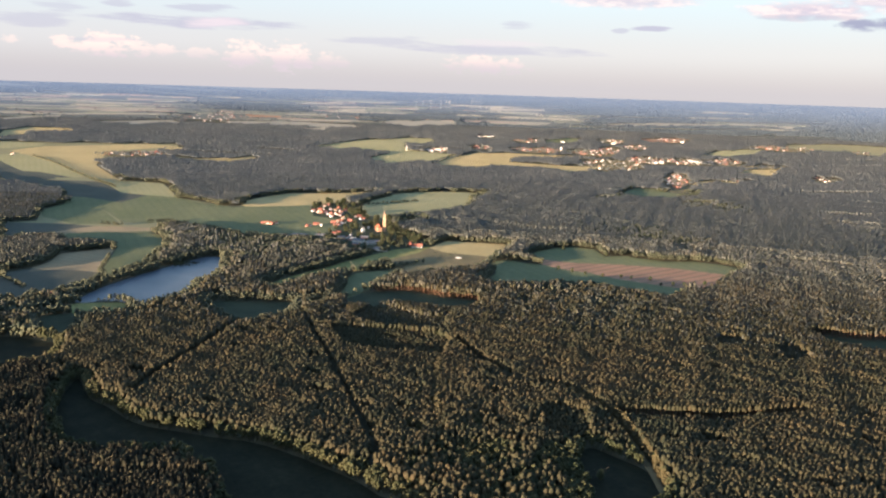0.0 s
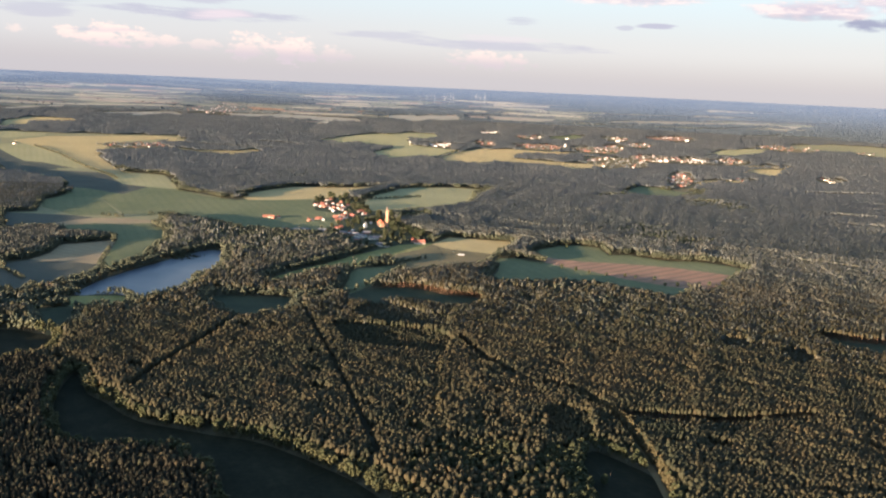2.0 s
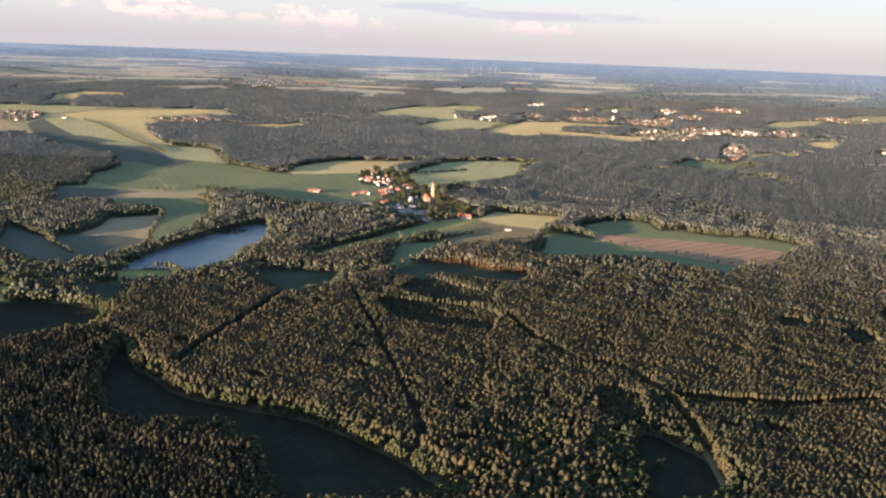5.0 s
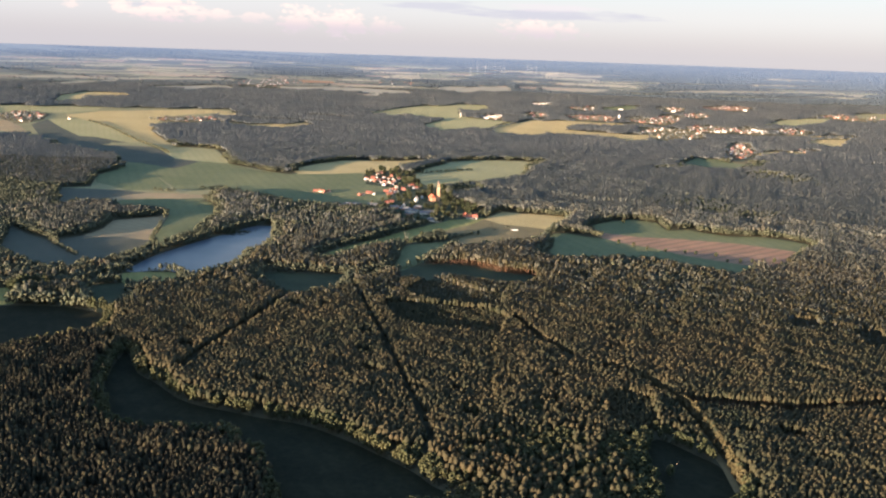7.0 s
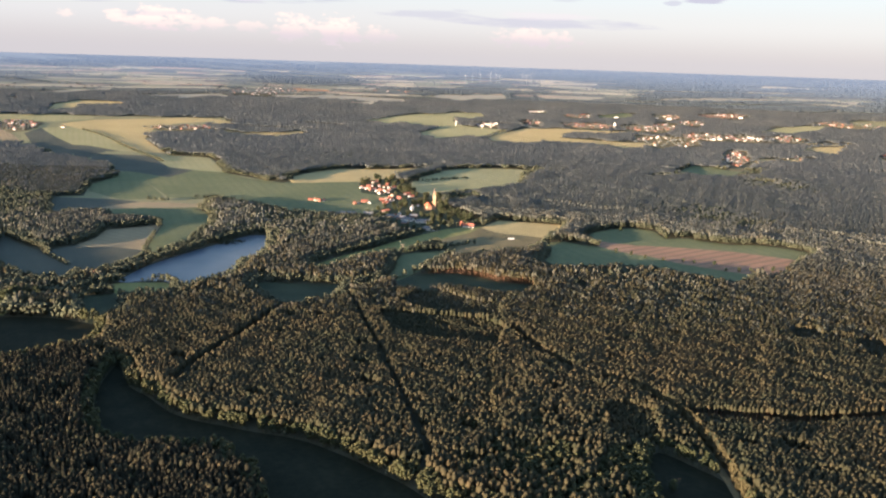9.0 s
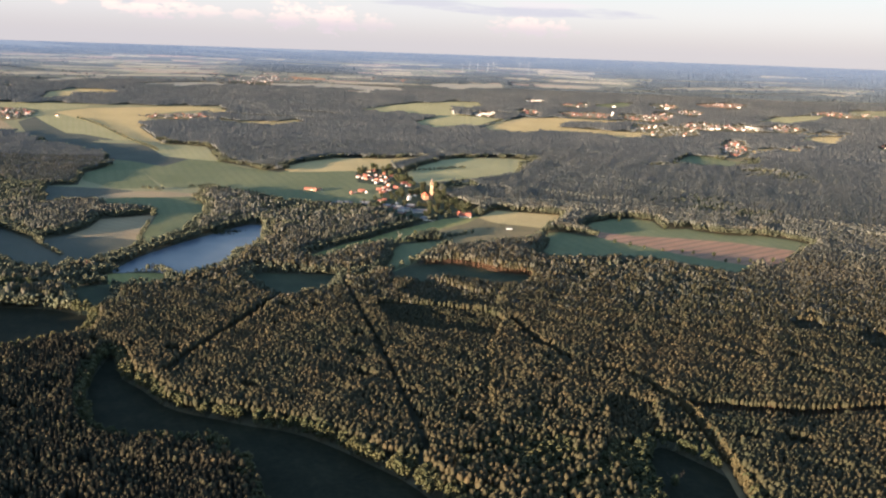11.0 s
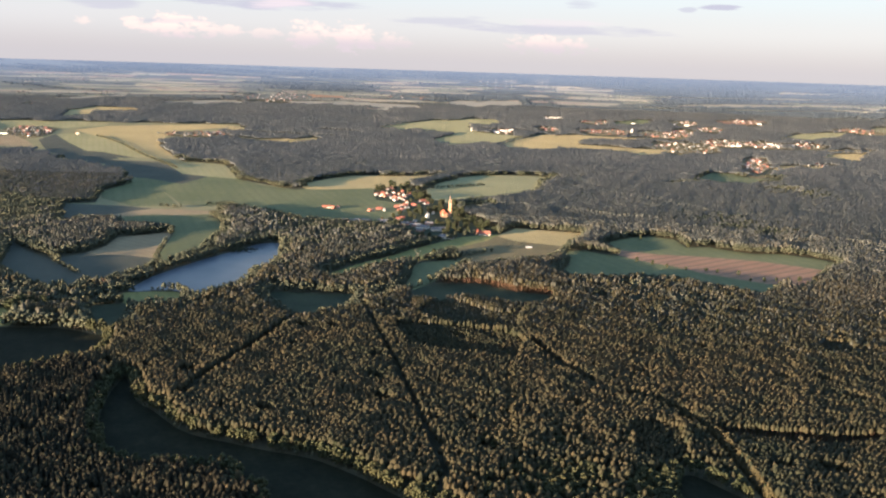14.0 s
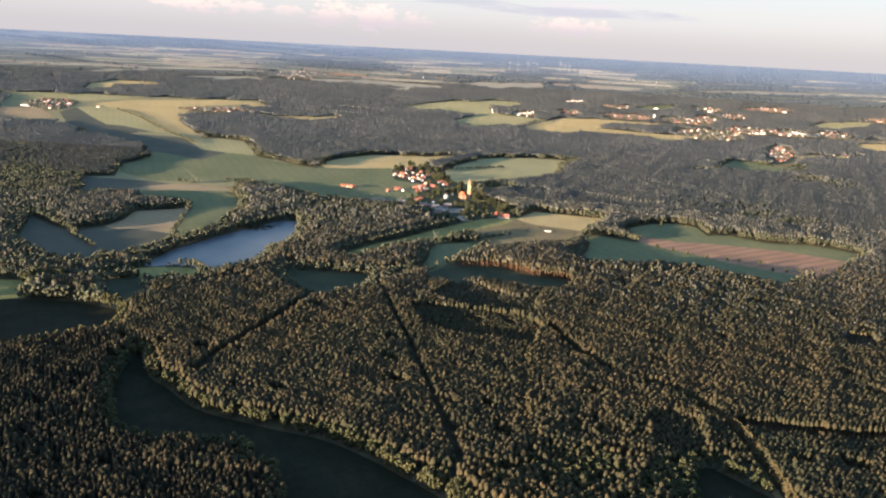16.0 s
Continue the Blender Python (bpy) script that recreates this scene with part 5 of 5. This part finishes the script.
FAR_KINDS = {
    "red": [house(9, 13, 5.0, 9.4, "brick", "red_tiles", "small brick house with a red roof in a distant settlement", False),
            house(9, 15, 4.6, 9.0, "brick", "brown_tiles", "small brick house with a brown roof in a distant settlement", False)],
    "white": [house(10, 14, 6.5, 10.5, "white_plaster", "red_tiles", "white house with a red roof in a distant settlement", False),
              house(9, 12, 5.5, 9.5, "plaster", "grey_roof", "cream house with a grey roof in a distant settlement", False)],
}
BLOCK = [house(12, 34, 9.0, 11.0, "white_plaster", "grey_roof", "long white apartment block in a distant town", False)]
keep_first(BLOCK, WHITE_BLOCKS, "white blocks of the distant town", [float(rng.normal(82, 10)) for _ in WHITE_BLOCKS], [float(0.55 * (1 - land(x, y) / 250)) for x, y in WHITE_BLOCKS])


def settled(cx, cy, across, out):
    """A place in a settlement, given across and outwards from its middle."""
    r = math.hypot(cx, cy)
    return float(cx + (across * cy + out * cx) / r), float(cy + (out * cy - across * cx) / r)


spots = {"red": [], "white": []}
for kind, (cx, cy), (wide, deep), count, pale in CLUSTERS:
    for _ in range(count):
        a, r = rng.uniform(0, 2 * np.pi), math.sqrt(rng.uniform(0.02, 1))
        spots["white" if rng.uniform() < 0.95 * pale else "red"].append(settled(cx, cy, wide * r * math.cos(a), deep * r * math.sin(a)))
far_v, far_f, far_slot = [], [], []


def add_far(bm, matrix, slot):
    """Adds one shell of a far house to the joined mesh of the town."""
    base = len(far_v)
    bm.verts.index_update()
    far_v.extend([tuple(matrix @ v.co) for v in bm.verts])
    for f in bm.faces:
        far_f.append([base + v.index for v in f.verts])
        far_slot.append(slot)
    bm.free()


for colour, where in spots.items():
    where.sort(key=lambda p: math.hypot(*p))
    turns = [float(rng.choice([15, 75, 105, 90])) + float(rng.normal(0, 8)) for _ in where]
    shrink = [float(0.48 * (1 - land(x, y) / 250)) for x, y in where]
    keep_first(FAR_KINDS[colour], where[:78], "houses of the distant town", turns, shrink)
    for (x, y), turn, size in list(zip(where, turns, shrink))[78:]:
        at = stand(x, y, turn, size)
        tall_ = 6.0 if colour == "white" else 4.8
        add_far(gable_body(9.5, 13.5, tall_, tall_ + 4.2), at, 0 if colour == "white" else 1)
        add_far(gable_roof(9.5, 13.5, tall_, tall_ + 4.2), at, 2)
far_data = bpy.data.meshes.new("distant_houses")
far_data.from_pydata(far_v, [], far_f)
for m in ("white_plaster", "brick", "red_tiles"):
    far_data.materials.append(MAT[m])
far_data.polygons.foreach_set("material_index", np.array(far_slot, np.int32))
tagged(new("distant_houses", far_data), "tiny white and red houses of the far town", "houses", kind="stuff")

# Trees among the houses of the distant settlements.
tx, ty = [], []
for kind, (cx, cy), (wide, deep), count, pale in CLUSTERS:
    for _ in range(count * (3 if kind == "hamlet" else 5)):
        a, r = rng.uniform(0, 2 * np.pi), math.sqrt(rng.uniform(0.0, 1.2))
        spot = settled(cx, cy, wide * r * math.cos(a), deep * r * math.sin(a))
        tx.append(spot[0])
        ty.append(spot[1])
tx, ty = np.array(tx), np.array(ty)
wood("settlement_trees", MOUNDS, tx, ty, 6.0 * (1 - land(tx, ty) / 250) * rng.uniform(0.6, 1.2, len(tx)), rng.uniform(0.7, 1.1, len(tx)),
     [MAT["hazed_canopy"]], "garden trees among distant houses", with_trunks=False)

town_tower = new("town_church_tower")
part("shaft", box(-5, 5, -5, 5, -0.5, 30), MAT["white_plaster"], town_tower)
spire = bmesh.new()
bmesh.ops.create_cone(spire, cap_ends=True, segments=4, radius1=7.0, radius2=0.2, depth=10, matrix=Matrix.Translation((0, 0, 35)) @ Matrix.Rotation(math.pi / 4, 4, "Z"))
part("spire", spire, MAT["grey_roof"], town_tower)
tagged(town_tower, "pale church tower above the distant town", "tower").matrix_basis = stand(*TOWN_TOWER, 10, 0.45)
stack = new("chimney_stack")
pipe = bmesh.new()
bmesh.ops.create_cone(pipe, cap_ends=True, segments=10, radius1=3.2, radius2=2.2, depth=36, matrix=Matrix.Translation((0, 0, 17.5)))
part("shaft", pipe, MAT["white_plaster"], stack)
part("rim", box(-2.6, 2.6, -2.6, 2.6, 35.0, 36.5), MAT["brick"], stack)
tagged(stack, "pale factory chimney beside white works halls", "chimney").matrix_basis = stand(*STACK, 0, 0.42)


def turbine():
    top = new("wind_turbine")
    mast = bmesh.new()
    bmesh.ops.create_cone(mast, cap_ends=True, segments=8, radius1=0.7, radius2=0.4, depth=46, matrix=Matrix.Translation((0, 0, 20)))
    part("mast", mast, MAT["white_metal"], top)
    part("nacelle", box(-0.8, 0.8, -1.8, 1.8, 42.4, 44.2), MAT["white_metal"], top)
    for k in range(3):
        blade = bmesh.new()
        bmesh.ops.create_cone(blade, cap_ends=True, segments=6, radius1=0.45, radius2=0.1, depth=17,
                              matrix=Matrix.Translation((0, -2.2, 43.3)) @ Matrix.Rotation(radians(120 * k + 20), 4, "Y") @ Matrix.Translation((0, 0, 8.5)))
        part("blade", blade, MAT["white_metal"], top)
    return tagged(top, "white three-bladed wind turbine on the far plain", "wind turbine")


keep_first([turbine()], TURBINES, "wind turbines", few(len(TURBINES), -20, 20), few(len(TURBINES), 0.7, 0.95))

# ---------------------------------------------------------------- single trees


def tree(kind, clumps, height, leaf, bark, label):
    top = new("tree")
    pieces = []
    spread = 0.30 if kind == "round" else 0.10
    for k in range(clumps):
        t = (k + 0.5) / clumps
        a = k * 2.4
        ring = math.sqrt(max(0.0, 1 - (2 * t - 0.95) ** 2))
        r = spread * ring * rng.uniform(0.55, 1.0)
        pieces.append(clump((math.cos(a) * r, math.sin(a) * r, 0.2 + 0.68 * t), rng.uniform(0.075, 0.125) * (1 if kind == "round" else 0.75), 0.9))
    v, f = gathered(pieces)
    v = v * height

    def piece(name, vv, ff, material, parent):
        data = bpy.data.meshes.new(name)
        data.from_pydata(vv.tolist(), [], ff.tolist())
        data.materials.append(material)
        ob = new(name, data)
        ob.parent = parent
        return ob

    stem_v, stem_f = trunk(0.7, 0.022, 7)
    stem = piece("trunk", stem_v * height, stem_f, MAT[bark], top)
    for k in range(5):
        limb_v, limb_f = trunk(0.26, 0.009, 4)
        limb_v = np.array([Matrix.Rotation(k * 1.25, 3, "Z") @ Matrix.Rotation(0.8, 3, "Y") @ Vector(p) for p in limb_v + (0, 0, 0.4)])
        limb_v = (limb_v - limb_v[:4].mean(0) + (0, 0, 0.28 + 0.07 * k)) * height
        piece("limb", limb_v, limb_f, MAT[bark], stem)
    piece("crown", v, f, MAT[leaf], top)
    return tagged(top, label, "tree")


ROUND = [tree("round", 46, h, "leaves", "grey_bark", "round broadleaf tree with a dense green crown") for h in (9.0, 11.0, 13.0)]
inner = rng.uniform((-280, 1285), (-20, 1870), (1500, 2))
built = np.array(RED_HOUSES + WHITE_HOUSES + GREY_HOUSES + [NAVE, TOWER], float)
ok = inside(VILLAGE, inner[:, 0], inner[:, 1])
ok &= np.array([np.hypot(*(built - p).T).min() > 10 for p in inner]) & (np.hypot(inner[:, 0] - NAVE[0] + 12, inner[:, 1] - NAVE[1] + 26) > 34)
ok &= np.array([not np.any((np.abs(built[:, 0] - p[0]) < 8) & (built[:, 1] - p[1] > 0) & (built[:, 1] - p[1] < 38)) for p in inner])
ok &= ~np.any([inside(shape, inner[:, 0], inner[:, 1]) for shape in OPEN], axis=0)
garden = [(float(a), float(b)) for a, b in inner[ok][:170]]
keep_first(ROUND, garden, "garden trees of the village", few(len(garden), 0, 360), few(len(garden), 0.55, 1.25))
SMALL = [tree("round", 36, 8.5, "leaves", "grey_bark", "small round fruit tree at the edge of a ploughed field")]
keep_first(SMALL, ROW_TREES, "row of field trees", few(len(ROW_TREES), 0, 360), few(len(ROW_TREES), 0.65, 0.9))
SINGLE = [tree("round", 46, 9.0, "leaves", "grey_bark", "lone broadleaf tree in a grass clearing")]
keep_first(SINGLE, LONE_TREES, "lone trees", few(len(LONE_TREES), 0, 360), few(len(LONE_TREES), 0.7, 1.1))

TALL = [tree("round", 60, 15.0, "leaves", "grey_bark", "tall full-crowned poplar at the edge of a meadow")]
keep_first(TALL, POPLARS, "poplars by the meadow", few(len(POPLARS), 0, 360), few(len(POPLARS), 0.85, 1.1))

cover = bmesh.new()
bmesh.ops.create_cube(cover, size=0.75)
bmesh.ops.subdivide_edges(cover, edges=cover.edges[:], cuts=2)
for v in cover.verts:
    v.co = (v.co.x * 11 + float(rng.normal(0, 0.4)), v.co.y * 4.5 + float(rng.normal(0, 0.3)), (v.co.z + 0.5) * 2.6 * (1 - 0.9 * v.co.y ** 2) - 0.1)
pile = new("covered_stack")
part("tarpaulin", cover, MAT["white_metal"], pile)
tagged(pile, "long heap under a white tarpaulin on a bare field", "heap").matrix_basis = stand(*TARPAULIN, 8)


def soil_heap():
    """A low uneven heap of dark soil."""
    bm = bmesh.new()
    bmesh.ops.create_icosphere(bm, subdivisions=2, radius=1.0)
    for v in bm.verts:
        n = 1 + 0.22 * noise.noise(v.co * 2.3)
        v.co = (v.co.x * 3.6 * n, v.co.y * 2.2 * n, max(v.co.z * 1.5 * n, -0.2))
    top = new("soil_heap")
    part("mound", bm, MAT["forest_floor"], top)
    return tagged(top, "low heap of dark soil on a bare field", "heap")


keep_first([soil_heap()], HEAPS, "soil heaps on the bare field", few(len(HEAPS), 0, 90), few(len(HEAPS), 0.6, 1.1))


def dead_tree():
    """A leaning bare trunk with a few broken limbs."""
    top = new("dead_tree")

    def stem(name, a, b, low, high, parent):
        a, b = Vector(a), Vector(b)
        bm = bmesh.new()
        bmesh.ops.create_cone(bm, cap_ends=True, segments=7, radius1=low, radius2=high, depth=(b - a).length)
        bm.transform(Matrix.Translation((a + b) / 2) @ (b - a).to_track_quat("Z", "Y").to_matrix().to_4x4())
        return part(name, bm, MAT["bare_wood"], parent)

    bole = stem("trunk", (0, 0, -0.4), (-5.0, 0.8, 14.0), 0.55, 0.16, top)
    stem("trunk", (-1.1, 0.2, 3.0), (1.6, -0.4, 12.0), 0.32, 0.10, top)
    for k, t in enumerate((0.45, 0.58, 0.7, 0.82)):
        foot = Vector((-5.0 * t, 0.8 * t, 14.0 * t))
        stem("limb", foot, foot + Vector((math.cos(2.3 * k) * 2.2, math.sin(2.3 * k) * 2.2, 1.8)), 0.14, 0.04, bole)
    return tagged(top, "pale dead tree leaning with bare broken limbs", "tree")


dead_tree().matrix_basis = stand(*DEAD_TREE, 0)
RUSHES = [bush(7) for _ in range(5)]
for (cx, cy), count in ((REED_A, 40), (REED_B, 70)):
    rx, ry = rng.normal(cx, 7.0, count), rng.normal(cy, 5.0, count)
    bed = wood("reed_bed", RUSHES, rx, ry, rng.uniform(1.6, 2.8, count), rng.uniform(0.9, 1.5, count), [MAT["leaves"], MAT["grey_bark"]],
               "low reed bed standing in the lake")
    tagged(bed, category="reeds")
